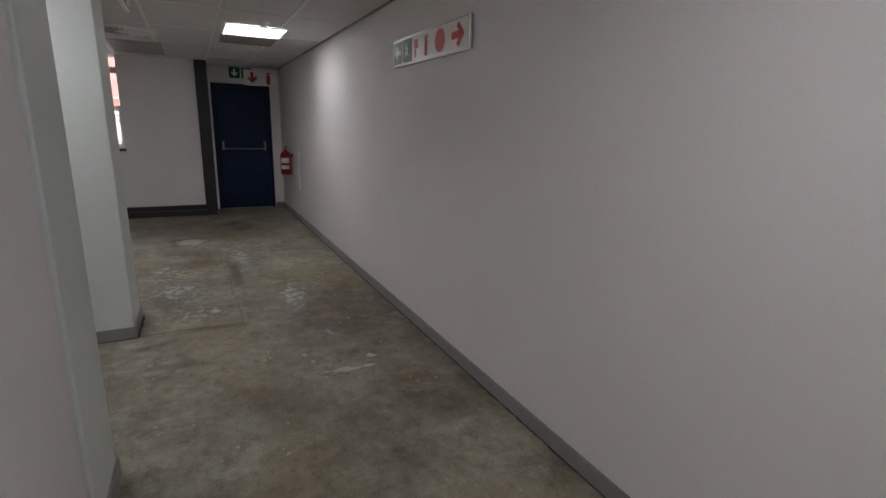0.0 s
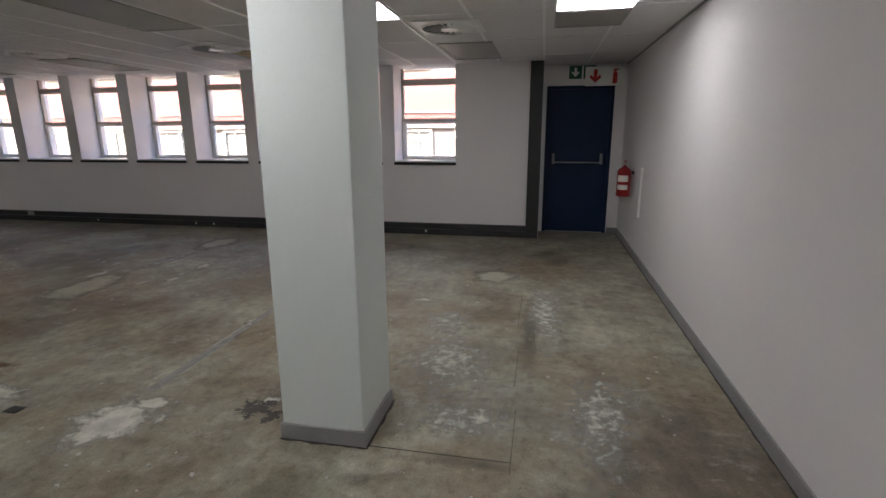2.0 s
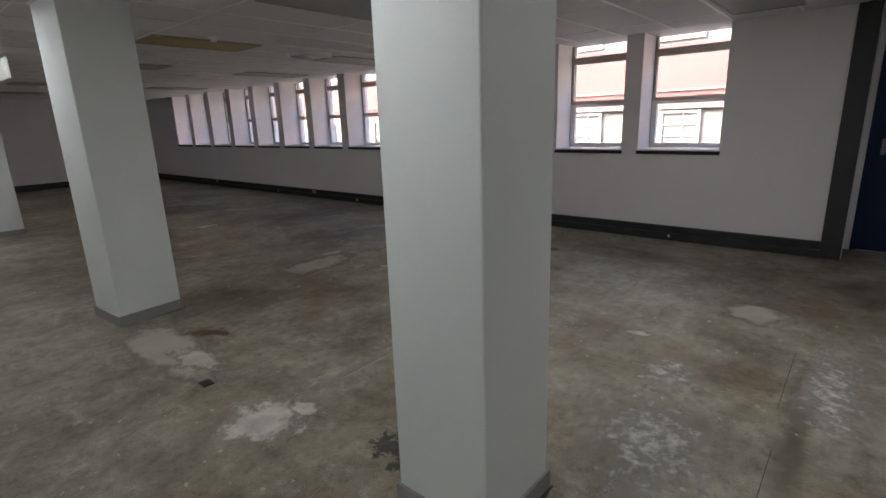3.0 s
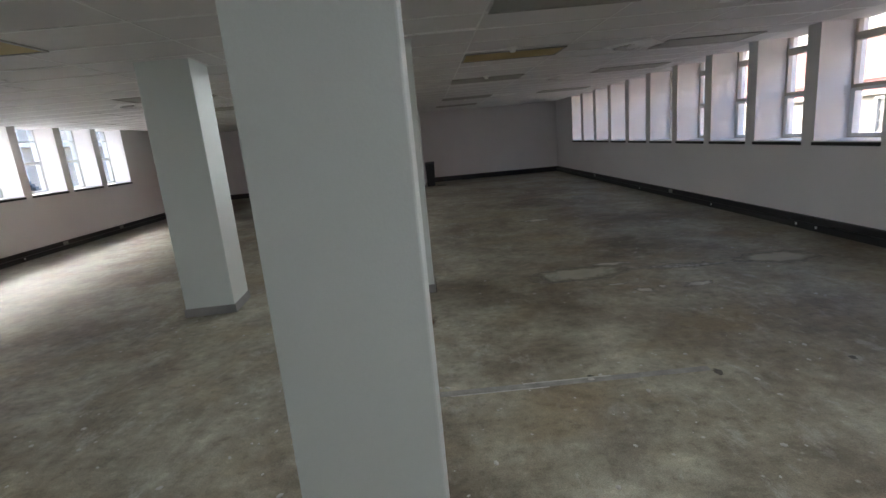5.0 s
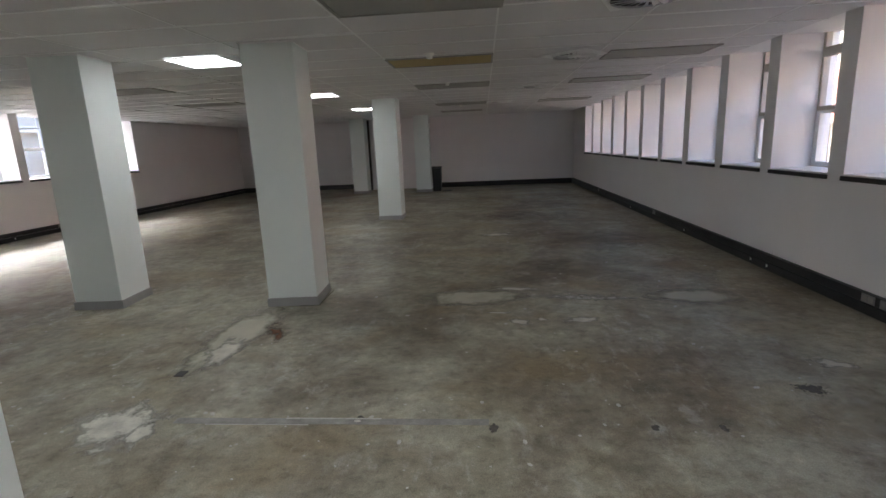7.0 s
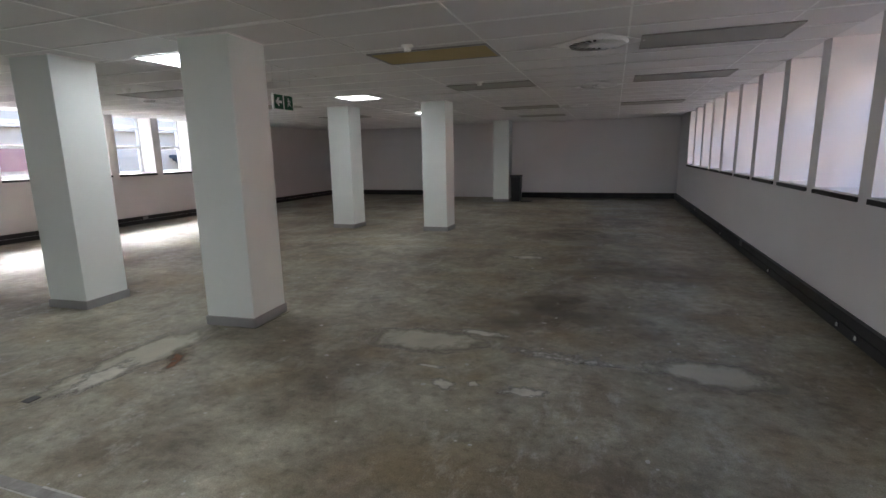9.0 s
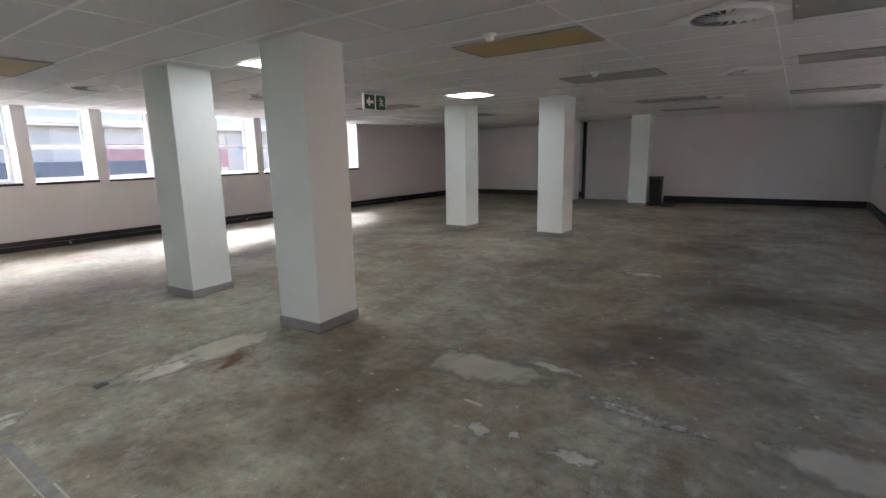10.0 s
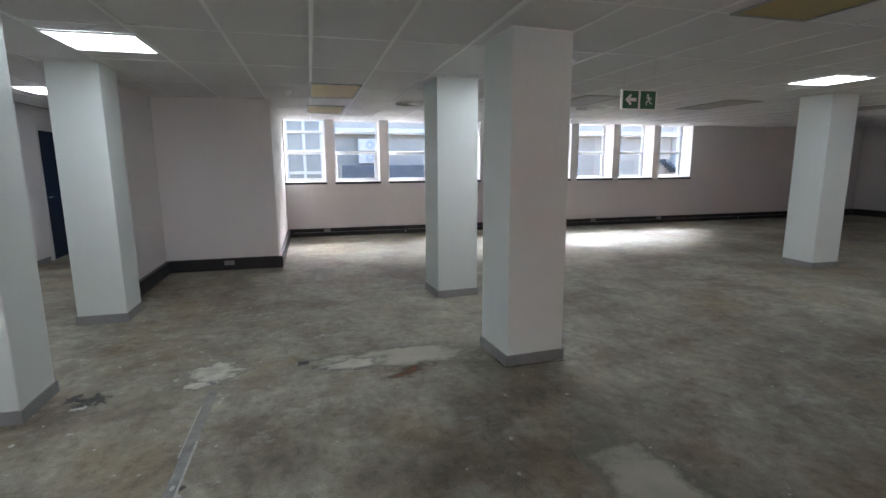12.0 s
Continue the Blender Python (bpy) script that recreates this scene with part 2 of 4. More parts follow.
def solid(name, bm, material, label="", category="", group="", kind="", smooth=False):
    return tagged(new(name, finish(name, bm, material, smooth)), label, category, group, kind)


def thing(name, m, label, category, group="", kind=""):
    ob = new(name)
    ob.empty_display_size = 0.1
    ob.matrix_basis = m
    return tagged(ob, label, category, group, kind)


def part(name, bm, material, parent, label="", smooth=False):
    ob = new(name, finish(name, bm, material, smooth))
    ob.parent = parent
    if label:
        ob["label"] = label
    return ob


# ---- the plan ----
CEIL = 2.44                     # underside of the suspended ceiling
SLAB = 2.95                     # underside of the slab above it
NY, NB = 9.00, 9.56             # window wall: room face and outer face
SY, SB = -3.28, -3.80           # courtyard wall: room face and outer face
EX = 1.51                       # plain long wall beside the door
WX, WX2 = -17.16, -17.85        # far end wall, and the recessed part of it
DOORY = 9.53
N_SILL, S_SILL = 1.065, 1.135
N_EDGES = [(-0.88 - 1.117 * k - 0.91, -0.88 - 1.117 * k) for k in range(13)]
S_EDGES = [(-1.98 - 1.145 * k - 0.95, -1.98 - 1.145 * k) for k in range(9)]
S_EDGES[0] = (S_EDGES[0][0], -2.12)

# floor
bm = bmesh.new()
box(bm, WX2 - 0.3, EX + 0.3, SB, 9.95, -0.25, 0.0)
floor = solid("floor", bm, M_FLOOR, "bare stained grey concrete screed floor", "floor", kind="structure")


def window_wall(name, face, back, sill, edges, x_lo, x_hi, label):
    """A thick wall whose openings run from the sill to the ceiling."""
    bm = bmesh.new()
    y0, y1 = min(face, back), max(face, back)
    box(bm, x_lo, x_hi, y0, y1, 0.0, sill)
    box(bm, x_lo, x_hi, y0, y1, CEIL + 0.004, SLAB)
    cuts = [x_hi] + [v for a, b in edges for v in (b, a)] + [x_lo]
    for i in range(0, len(cuts), 2):
        box(bm, cuts[i + 1], cuts[i], y0, y1, sill, CEIL + 0.004)
    return solid(name, bm, M_WALL, label, "wall", kind="structure")


window_wall("wall_north", NY, NB, N_SILL, N_EDGES, WX - 0.3, 0.345, "white painted thick wall with a row of deep windows")
window_wall("wall_south", SY, SB, S_SILL, S_EDGES, WX2 - 0.3, -2.09, "white painted thick wall with deep courtyard windows")

# wall round the blue door, set back from the window wall
bm = blocks((0.345, 0.395, DOORY, 9.8, 0, SLAB), (1.345, EX, DOORY, 9.8, 0, SLAB), (0.395, 1.345, DOORY, 9.8, 2.155, SLAB))
solid("wall_door", bm, M_WALL, "white painted wall round a blue fire door", "wall", kind="structure")
# the plain long wall, with the corridor door in it
bm = blocks((EX, EX + 0.15, -1.72, 9.8, 0, SLAB), (EX, EX + 0.15, SB, -2.62, 0, SLAB), (EX, EX + 0.15, -2.62, -1.72, 2.12, SLAB))
solid("wall_east", bm, M_WALL, "long plain white painted wall", "wall", kind="structure")
solid("wall_west", blocks((WX2 - 0.3, WX, 1.90, NY, 0, SLAB)), M_WALL, "plain white painted end wall", "wall", kind="structure")
solid("wall_west_recess", blocks((WX2 - 0.3, WX2, SY, 1.90, 0, SLAB)), M_WALL, "white painted recessed end wall", "wall", kind="structure")
solid("wall_block", blocks((-2.09, -0.56, SB, -0.155, 0, SLAB), (-0.56, -0.377, SB, 1.768, 0, SLAB)), M_WALL,
      "white painted boxed-out wall beside the corridor", "wall", kind="structure")
solid("wall_corridor_end", blocks((-0.377, EX, SB, SB + 0.2, 0, SLAB)), M_WALL, "white painted wall closing the corridor", "wall", kind="structure")

# ceiling: grid and tiles
rng = random.Random(4)
GX = [-0.86 + 0.6 * k for k in range(-29, 5)]
GY = [4.84 + 1.2 * k for k in range(-7, 5)]
bm = bmesh.new()
for i in range(len(GX) - 1):
    for j in range(len(GY) - 1):
        a, b = max(GX[i], WX2), min(GX[i + 1], EX)
        c, d = max(GY[j], SY), min(GY[j + 1], DOORY if GX[i] > 0.2 else NY)
        if b - a < 0.02 or d - c < 0.02:
            continue
        g = 0.004
        z = [CEIL + 0.002 + rng.random() * 0.003 for _ in range(4)]
        if rng.random() < 0.08:
            z[rng.randrange(4)] += 0.012
        lo = [bm.verts.new(p) for p in ((a + g, c + g, z[0]), (b - g, c + g, z[1]), (b - g, d - g, z[2]), (a + g, d - g, z[3]))]
        hi = [bm.verts.new((v.co.x, v.co.y, CEIL + 0.03)) for v in lo]
        bm.faces.new(lo)
        bm.faces.new(hi[::-1])
        for k in range(4):
            bm.faces.new((lo[k], hi[k], hi[(k + 1) % 4], lo[(k + 1) % 4]))
tiles = len(bm.faces)
for x in GX:
    if WX2 < x < EX:
        box(bm, x - 0.013, x + 0.013, SY, DOORY if x > 0.345 else NY, CEIL - 0.003, CEIL + 0.025)
for y in GY:
    if SY < y < NY:
        box(bm, WX2, EX, y - 0.008, y + 0.008, CEIL - 0.0005, CEIL + 0.022)
for k, f in enumerate(bm.faces):
    f.material_index = 1 if k >= tiles else 0
ceiling = solid("ceiling", bm, M_TILE, "suspended ceiling of off-white mineral tiles in a white grid", "ceiling", kind="structure")
ceiling.data.materials.append(M_TBAR)
bm = bmesh.new()
box(bm, EX - 0.022, EX, SY, DOORY, CEIL - 0.004, CEIL + 0.02)
solid("trim_ceiling_edge", bm, M_SKIRT, "grey shadow-line edge trim under the ceiling", "trim", kind="structure")
solid("slab_above", blocks((WX2 - 0.3, EX + 0.3, SB, 9.95, SLAB, SLAB + 0.3)), M_SKIRT, "concrete slab above the ceiling", "slab", kind="structure")

# skirting on the long wall
bm = blocks((EX - 0.014, EX, -1.62, DOORY, 0, 0.085), (EX - 0.014, EX, SB + 0.2, -2.72, 0, 0.085), (1.36, EX - 0.014, DOORY - 0.014, DOORY, 0, 0.085),
            (-0.377, -0.363, SB + 0.2, 1.758, 0, 0.085), bevel=0.003)
solid("baseboard", bm, M_SKIRT, "low grey painted skirting board", "baseboard", kind="structure")


# charcoal cable trunking along the window walls
def trunking(name, dims):
    bm = bmesh.new()
    for d in dims:
        box(bm, *d, bevel=0.006)
    return solid(name, bm, M_TRUNK, "charcoal cable trunking along the wall foot", "trunking", kind="structure")


T = 0.055
trunking("trim_trunking_north", [(WX, 0.165, NY - T, NY, 0.0, 0.085), (WX, 0.165, NY - T + 0.006, NY, 0.092, 0.172)])
trunking("trim_trunking_riser", [(0.165, 0.340, NY - T, NY, 0.0, CEIL)])
trunking("trim_trunking_south", [(WX2, -2.09, SY, SY + T, 0.0, 0.085), (WX2, -2.09, SY, SY + T - 0.006, 0.092, 0.172)])
trunking("trim_trunking_west", [(WX, WX + T, 4.3, NY - T, 0.0, 0.172), (WX2, WX2 + T, SY + T, 1.90, 0.0, 0.172)])
trunking("trim_trunking_block", [(-2.09 - T, -0.56 - T, -0.155, -0.155 + T, 0.0, 0.172), (-0.56 - T, -0.56, -0.155, 1.745, 0.0, 0.172),
                                 (-2.09 - T, -2.09, SY + T, -0.155, 0.0, 0.172)])
trunking("trim_trunking_recess", [(WX - 0.02, WX + 0.08, 1.80, 1.895, 0.0, CEIL)])


# ---- columns ----
def column(x_east, y0, size=0.48):
    c = thing("column", pose(x_east - size / 2, y0 + size / 2, 0), "square white painted concrete column with grey skirting", "column", "concrete columns", "structure")
    h = size / 2
    part("shaft", box(bmesh.new(), -h, h, -h, h, 0, CEIL + 0.3, bevel=0.007), M_COL, c)
    e = h + 0.012
    part("skirting", blocks((-e, e, -e, -h + 0.004, 0, 0.085), (-e, e, h - 0.004, e, 0, 0.085), (-e, -h + 0.004, -h, h, 0, 0.085), (h - 0.004, e, -h, h, 0, 0.085), bevel=0.003),
         M_SKIRT, c, "low grey skirting round the column foot")
    part("shadow_gap", blocks((-h - 0.012, h + 0.012, -h - 0.012, h + 0.012, CEIL - 0.006, CEIL + 0.01)), M_TBAR, c, "white edge trim where the column meets the ceiling")
    return c


first_col = column(-0.43, 3.825, 0.43)
copy_thing(first_col, pose(-0.578, 2.0, 0))
second_col = column(-3.975, 3.765)
second_col.matrix_basis = pose(-4.205, 3.99, 0, 0, 0, 4)
copy_thing(second_col, pose(-4.185, 1.965, 0, 0, 0, 4))
for x, y in ((-9.56, 3.70), (-9.55, 1.69), (-15.55, 3.69), (-15.75, 1.55)):
    copy_thing(second_col, pose(x - 0.24, y + 0.24, 0))


# ---- windows ----
def window(name, width, sill, rails, depth, label, stile):
    """A steel window in the local x-z plane at y = 0, room side -y; rails: (z0, z1, material) across."""
    w = thing(name, Matrix(), label, "window", "deep windows in a row", "structure")
    h = width / 2
    top = CEIL
    part("window_frame", blocks((-h, -h + 0.035, -0.03, 0.03, sill + 0.03, top), (h - 0.035, h, -0.03, 0.03, sill + 0.03, top), (-h + 0.035, h - 0.035, -0.03, 0.03, sill + 0.03, sill + 0.07)),
         stile, w, "painted steel window frame")
    for z0, z1, mt, out in rails:
        part("rail", blocks((-h + 0.035, h - 0.035, -out, 0.025, z0, z1), bevel=0.004), mt, w, "cross rail of the window")
    zs = [sill + 0.07] + [v for r in rails for v in r[:2]] + [top]
    for i in range(0, len(zs), 2):
        p = part("pane", blocks((-h + 0.03, h - 0.03, 0.006, 0.010, zs[i], zs[i + 1])), M_GLASS, w)
        p.visible_shadow = False
    # lower sash: slim casement bars
    part("sash", blocks((-h + 0.008, -h + 0.068, -0.034, 0.024, zs[0] - 0.03, zs[1]), (h - 0.068, h - 0.008, -0.034, 0.024, zs[0] - 0.03, zs[1]), (-h + 0.068, h - 0.068, -0.034, 0.024, zs[1] - 0.035, zs[1]), (-h + 0.068, h - 0.068, -0.034, 0.024, zs[0] - 0.03, zs[0] + 0.012)),
         M_WHITE, w, "white opening casement")
    part("stay", tube(tube(bmesh.new(), (-0.09, -0.045, zs[1] + 0.02), (0.09, -0.045, zs[1] + 0.028), 0.006, seg=8), (0.0, -0.045, zs[1] + 0.02), (0.0, -0.02, zs[1] + 0.02), 0.008, seg=8), M_FRAME, w, "small steel casement stay")
    part("window_sill", blocks((-h + 0.002, h - 0.002, -depth, -0.03, sill, sill + 0.028), bevel=0.004), M_WHITE, w, "white painted deep sill")
    part("sill_edge", blocks((-h - 0.012, h + 0.012, -depth - 0.022, -depth - 0.001, sill - 0.028, sill + 0.012), bevel=0.004), M_SILL, w, "black front edge of the sill")
    return w


GN = 9.44
wn_first = window("window", 0.91, N_SILL, [(1.67, 1.715, M_FRAME, 0.03), (2.20, 2.29, M_FRAME, 0.05)], GN - NY, "tall deep-set cream steel window with an open reveal", M_FRAME)
for i, (a, b) in enumerate(N_EDGES):
    m = pose((a + b) / 2, GN, 0)
    if i == 0:
        wn_first.matrix_basis = m
    else:
        copy_thing(wn_first, m)
GS = -3.70
ws_first = window("window", 0.95, S_SILL, [(1.765, 1.80, M_WHITE, 0.03), (2.18, 2.215, M_WHITE, 0.035)], SY - GS, "tall deep-set white steel courtyard window", M_WHITE)
for i, (a, b) in enumerate(S_EDGES):
    m = pose((a + b) / 2 if i else a + 0.475, GS, 0, 0, 0, 180)
    if i == 0:
        ws_first.matrix_basis = m
    else:
        copy_thing(ws_first, m)

# ---- the blue fire door ----
door = thing("door_1", pose(0.87, DOORY, 0), "closed navy blue fire door with a steel push bar", "door", "", "structure")
part("door_frame", blocks((-0.475, -0.425, -0.012, 0.1, 0, 2.155), (0.425, 0.475, -0.012, 0.1, 0, 2.155), (-0.425, 0.425, -0.012, 0.1, 2.105, 2.155), bevel=0.004), M_DOOR, door, "navy blue steel door frame")
part("leaf", blocks((-0.4248, 0.4248, 0.02, 0.065, 0.004, 2.1048), bevel=0.002), M_DOOR, door)
part("lower_panel", blocks((-0.40, 0.40, 0.014, 0.02, 0.02, 1.02), bevel=0.002), M_DOOR, door, "navy kick panel")
part("push_bar", tube(bmesh.new(), (-0.34, -0.05, 1.06), (0.34, -0.05, 1.06), 0.009), M_STEEL, door, "steel push bar", smooth=True)
for x in (-0.345, 0.345):
    part("bar_bracket", blocks((x - 0.018, x + 0.018, -0.058, 0.02, 1.03, 1.19), bevel=0.006), M_SKIRT, door, "steel bar housing")
part("threshold", blocks((-0.425, 0.425, -0.01, 0.09, 0.0, 0.008)), M_STEEL, door, "worn metal threshold")
# door seen down the corridor
d2 = thing("door_2", pose(EX, -2.17, 0), "closed dark blue corridor door in a white frame", "door", "", "structure")
part("door_frame", blocks((-0.012, 0.1, -0.45, -0.41, 0, 2.12), (-0.012, 0.1, 0.41, 0.45, 0, 2.12), (-0.012, 0.1, -0.41, 0.41, 2.08, 2.12)), M_WHITE, d2, "white door frame")
part("leaf", blocks((0.03, 0.07, -0.4098, 0.4098, 0.002, 2.0798)), M_DOOR, d2)
part("door_handle", tube(bmesh.new(), (-0.01, 0.33, 1.02), (-0.01, 0.22, 1.02), 0.01, seg=10), M_STEEL, d2, "steel lever handle")


# ---- ceiling fittings ----
def led_panel(x, y, w=0.6, d=0.6):
    t = thing("ceiling_light", pose(x, y, CEIL), "lit square white LED ceiling panel", "ceiling light", "lit ceiling panels")
    h, k = w / 2, d / 2
    part("frame", blocks((-h, h, -k, -k + 0.018, -0.012, 0.0), (-h, h, k - 0.018, k, -0.012, 0.0), (-h, -h + 0.018, -k + 0.018, k - 0.018, -0.012, 0.0), (h - 0.018, h, -k + 0.018, k - 0.018, -0.012, 0.0)), M_TBAR, t)
    part("diffuser", blocks((-h + 0.018, h - 0.018, -k + 0.018, k - 0.018, -0.008, -0.002)), M_LED, t, "glowing white diffuser")
    return t


first_led = led_panel(0.72, 5.80)
for x, y in ((-1.12, 5.80), (-1.16, 3.12), (-4.68, 3.05), (-8.37, 3.03), (-12.05, 2.98), (0.43, 0.15)):
    copy_thing(first_led, pose(x, y, CEIL))


def old_panel(x, y, material, label, w=0.56, d=1.16):
    t = thing("ceiling_panel", pose(x, y, CEIL), label, "ceiling panel", "unlit ceiling panels")
    h, k = w / 2, d / 2
    part("frame", blocks((-h - 0.02, h + 0.02, -k - 0.02, -k, -0.012, 0.0), (-h - 0.02, h + 0.02, k, k + 0.02, -0.012, 0.0), (-h - 0.02, -h, -k, k, -0.012, 0.0), (h, h + 0.02, -k, k, -0.012, 0.0)), M_GREYPANEL, t, "thin metal rim")
    part("diffuser", blocks((-h, h, -k, k, -0.006, -0.001)), material, t)
    return t


YEL = "unlit ceiling panel with a yellowed diffuser"
GRY = "unlit ceiling panel with a dull grey diffuser"
for x, y, mt in ((-2.98, 5.47, 0), (-5.49, 5.44, 1), (-7.98, 5.43, 0), (-11.8, 5.40, 0), (-14.4, 5.3, 0),
                 (-0.5, 7.96, 0), (-3.0, 7.86, 1), (-5.72, 7.95, 0), (-8.18, 7.98, 0), (-12.0, 7.85, 0),
                 (-2.95, 0.9, 1), (-2.9, -1.3, 1), (-6.6, 0.7, 0), (-9.0, 0.7, 0), (-12.0, 0.7, 0), (0.72, 6.45, 0)):
    if (x, y) == (0.72, 6.45):
        old_panel(x, y, M_GREYPANEL, "square grey return-air panel in the ceiling", 0.54, 0.56)
    else:
        old_panel(x, y, (M_GREYPANEL, M_YELLOW)[mt], (GRY, YEL)[mt])


def diffuser(x, y):
    """Round swirl air diffuser on a square white plate."""
    t = thing("air_diffuser", pose(x, y, CEIL), "round swirl air diffuser on a square white plate", "air diffuser", "ceiling air diffusers")
    part("plate", blocks((-0.295, 0.295, -0.295, 0.295, -0.007, -0.001), bevel=0.002), M_TBAR, t)
    part("throat", tube(bmesh.new(), (0, 0, -0.0095), (0, 0, -0.0072), 0.255, seg=40), M_DARKMETAL, t, "dark round throat")
    bm = bmesh.new()
    for k in range(40):
        a0, a1 = math.tau * k / 40, math.tau * (k + 0.999) / 40
        p = [bm.verts.new(v) for v in ((0.27 * math.cos(a0), 0.27 * math.sin(a0), -0.007), (0.27 * math.cos(a1), 0.27 * math.sin(a1), -0.007),
                                       (0.25 * math.cos(a1), 0.25 * math.sin(a1), -0.024), (0.25 * math.cos(a0), 0.25 * math.sin(a0), -0.024))]
        bm.faces.new(p)
    part("ring", bm, M_TBAR, t, "white outer ring")
    for k in range(20):
        a = math.tau * k / 20
        bm = bmesh.new()
        r0, r1, sk = 0.075, 0.247, 0.16
        c0, c1 = Vector((math.cos(a), math.sin(a), 0)), Vector((math.cos(a + sk), math.sin(a + sk), 0))
        s0, s1 = Vector((-c0.y, c0.x, 0)), Vector((-c1.y, c1.x, 0))
        q = [c0 * r0 - s0 * 0.006 + Vector((0, 0, -0.012)), c1 * r1 - s1 * 0.022 + Vector((0, 0, -0.012)),
             c1 * r1 + s1 * 0.022 + Vector((0, 0, -0.026)), c0 * r0 + s0 * 0.006 + Vector((0, 0, -0.026))]
        lo = [bm.verts.new(v) for v in q]
        hi = [bm.verts.new(v + Vector((0, 0, 0.002))) for v in q]
        bm.faces.new(lo)
        bm.faces.new(hi[::-1])
        for i in range(4):
            bm.faces.new((lo[i], hi[i], hi[(i + 1) % 4], lo[(i + 1) % 4]))
        part("vane", bm, M_TBAR, t)
    part("hub", tube(bmesh.new(), (0, 0, -0.03), (0, 0, -0.0096), 0.078, 0.085, 24), M_TBAR, t, "white centre disc")
    return t


first_diff = diffuser(-0.50, 6.53)
for x, y in ((-3.25, 7.06), (-5.58, 6.98), (-8.68, 6.9), (-11.84, 6.3), (-4.15, -0.05), (-7.2, -0.05)):
    copy_thing(first_diff, pose(x, y, CEIL, 0, 0, 7 * x))


def detector(x, y):
    t = thing("smoke_detector", pose(x, y, CEIL), "small white smoke detector on the ceiling", "smoke detector", "smoke detectors")
    part("base", tube(bmesh.new(), (0, 0, -0.022), (0, 0, 0.0), 0.048, 0.055, 24), M_SIGNWHITE, t)
    part("sensor", tube(tube(bmesh.new(), (0, 0, -0.034), (0, 0, -0.022), 0.022, 0.030, 20), (0, 0, -0.052), (0, 0, -0.034), 0.030, 0.033, 20), M_SIGNWHITE, t, "white sensor head")
    return t


first_det = detector(0.75, 5.26)
for x, y in ((-4.98, 5.36), (-7.5, 5.37), (-12.2, 5.37), (-2.38, 0.8), (-5.97, 0.72), (-1.65, 5.41)):
    copy_thing(first_det, pose(x, y, CEIL))


# ---- signs (local: face looks along -y, x to the right) ----
def arrow_pts(cx, cz, s, turn):
    """A broad arrow pointing to -x, turned by degrees."""
    base = [(-1, 0), (-0.1, 0.9), (0.2, 0.62), (-0.15, 0.27), (1, 0.27), (1, -0.27), (-0.15, -0.27), (0.2, -0.62), (-0.1, -0.9)]
    a = radians(turn)
    return [(cx + s * (u * math.cos(a) - v * math.sin(a)), cz + s * (u * math.sin(a) + v * math.cos(a))) for u, v in base]


def bar(bm, a, b, w, n0):
    d = Vector((b[0] - a[0], b[1] - a[1])).normalized()
    s = Vector((-d.y, d.x)) * w / 2
    plate(bm, [(a[0] - s.x, a[1] - s.y), (b[0] - s.x, b[1] - s.y), (b[0] + s.x, b[1] + s.y), (a[0] + s.x, a[1] + s.y)], n0, 0.002)


def disc_pts(cx, cz, r, k=20):
    return [(cx + r * math.cos(math.tau * i / k), cz + r * math.sin(math.tau * i / k)) for i in range(k)]


def runner(cx, cz, s, n0):
    """Plain exit pictogram of a few bars and a dot."""
    bm = bmesh.new()
    plate(bm, disc_pts(cx - 0.1 * s, cz + 0.72 * s, 0.17 * s, 14), n0, 0.002)
    for k, (a, b, w) in enumerate((((0, .5), (.12, -.05), .26), ((.12, -.05), (-.3, -.3), .16), ((-.3, -.3), (-.3, -.75), .14), ((.12, -.05), (.35, -.45), .16), ((.35, -.45), (.72, -.55), .14),
                                   ((0, .45), (-.42, .25), .13), ((0, .45), (.4, .3), .12), ((.4, .3), (.5, .02), .12))):
        bar(bm, (cx + a[0] * s, cz + a[1] * s), (cx + b[0] * s, cz + b[1] * s), w * s, n0 - 0.0004 * k)
    return bm


def bottle(cx, cz, s, n0):
    """Plain extinguisher pictogram."""
    return plate(bmesh.new(), [(cx + u * s, cz + v * s) for u, v in ((-.3, -1), (.3, -1), (.3, .35), (.12, .55), (.12, .72), (.5, .78), (.5, .9), (-.12, .95), (-.45, .6), (-.38, .55), (-.12, .74), (-.12, .55), (-.3, .35))], n0, 0.002)


def sign(name, m, w, h, label, edge=M_SIGNWHITE, thick=0.02):
    t = thing(name, m, label, "sign", "safety signs")
    part("board", blocks((-w / 2, w / 2, 0.0, thick, -h / 2, h / 2), bevel=0.003), edge, t)
    return t


def tile_of(parent, x, s, material, label):
    part("field", blocks((x - s / 2, x + s / 2, -0.003, 0.0, -s / 2, s / 2)), material, parent, label)


# hanging exit sign behind the second column, facing the windows
ex = sign("exit_sign", pose(-5.415, 3.68, 2.065, 0, 0, 180), 0.36, 0.17, "green hanging exit sign with arrow and running figure")
tile_of(ex, -0.087, 0.15, M_SIGNGREEN, "green field")
tile_of(ex, 0.087, 0.15, M_SIGNGREEN, "green field")
part("arrow", plate(bmesh.new(), arrow_pts(-0.087, 0, 0.055, 0), -0.0052, 0.002), M_SIGNWHITE, ex, "white arrow")
part("figure", runner(0.087, 0, 0.058, -0.0056), M_SIGNWHITE, ex, "white exit pictogram")
for x in (-0.15, 0.15):
    part("hanger", tube(bmesh.new(), (x, 0.01, 0.08), (x, 0.01, 0.372), 0.0015, seg=8), M_STEEL, ex, "thin hanging rod")

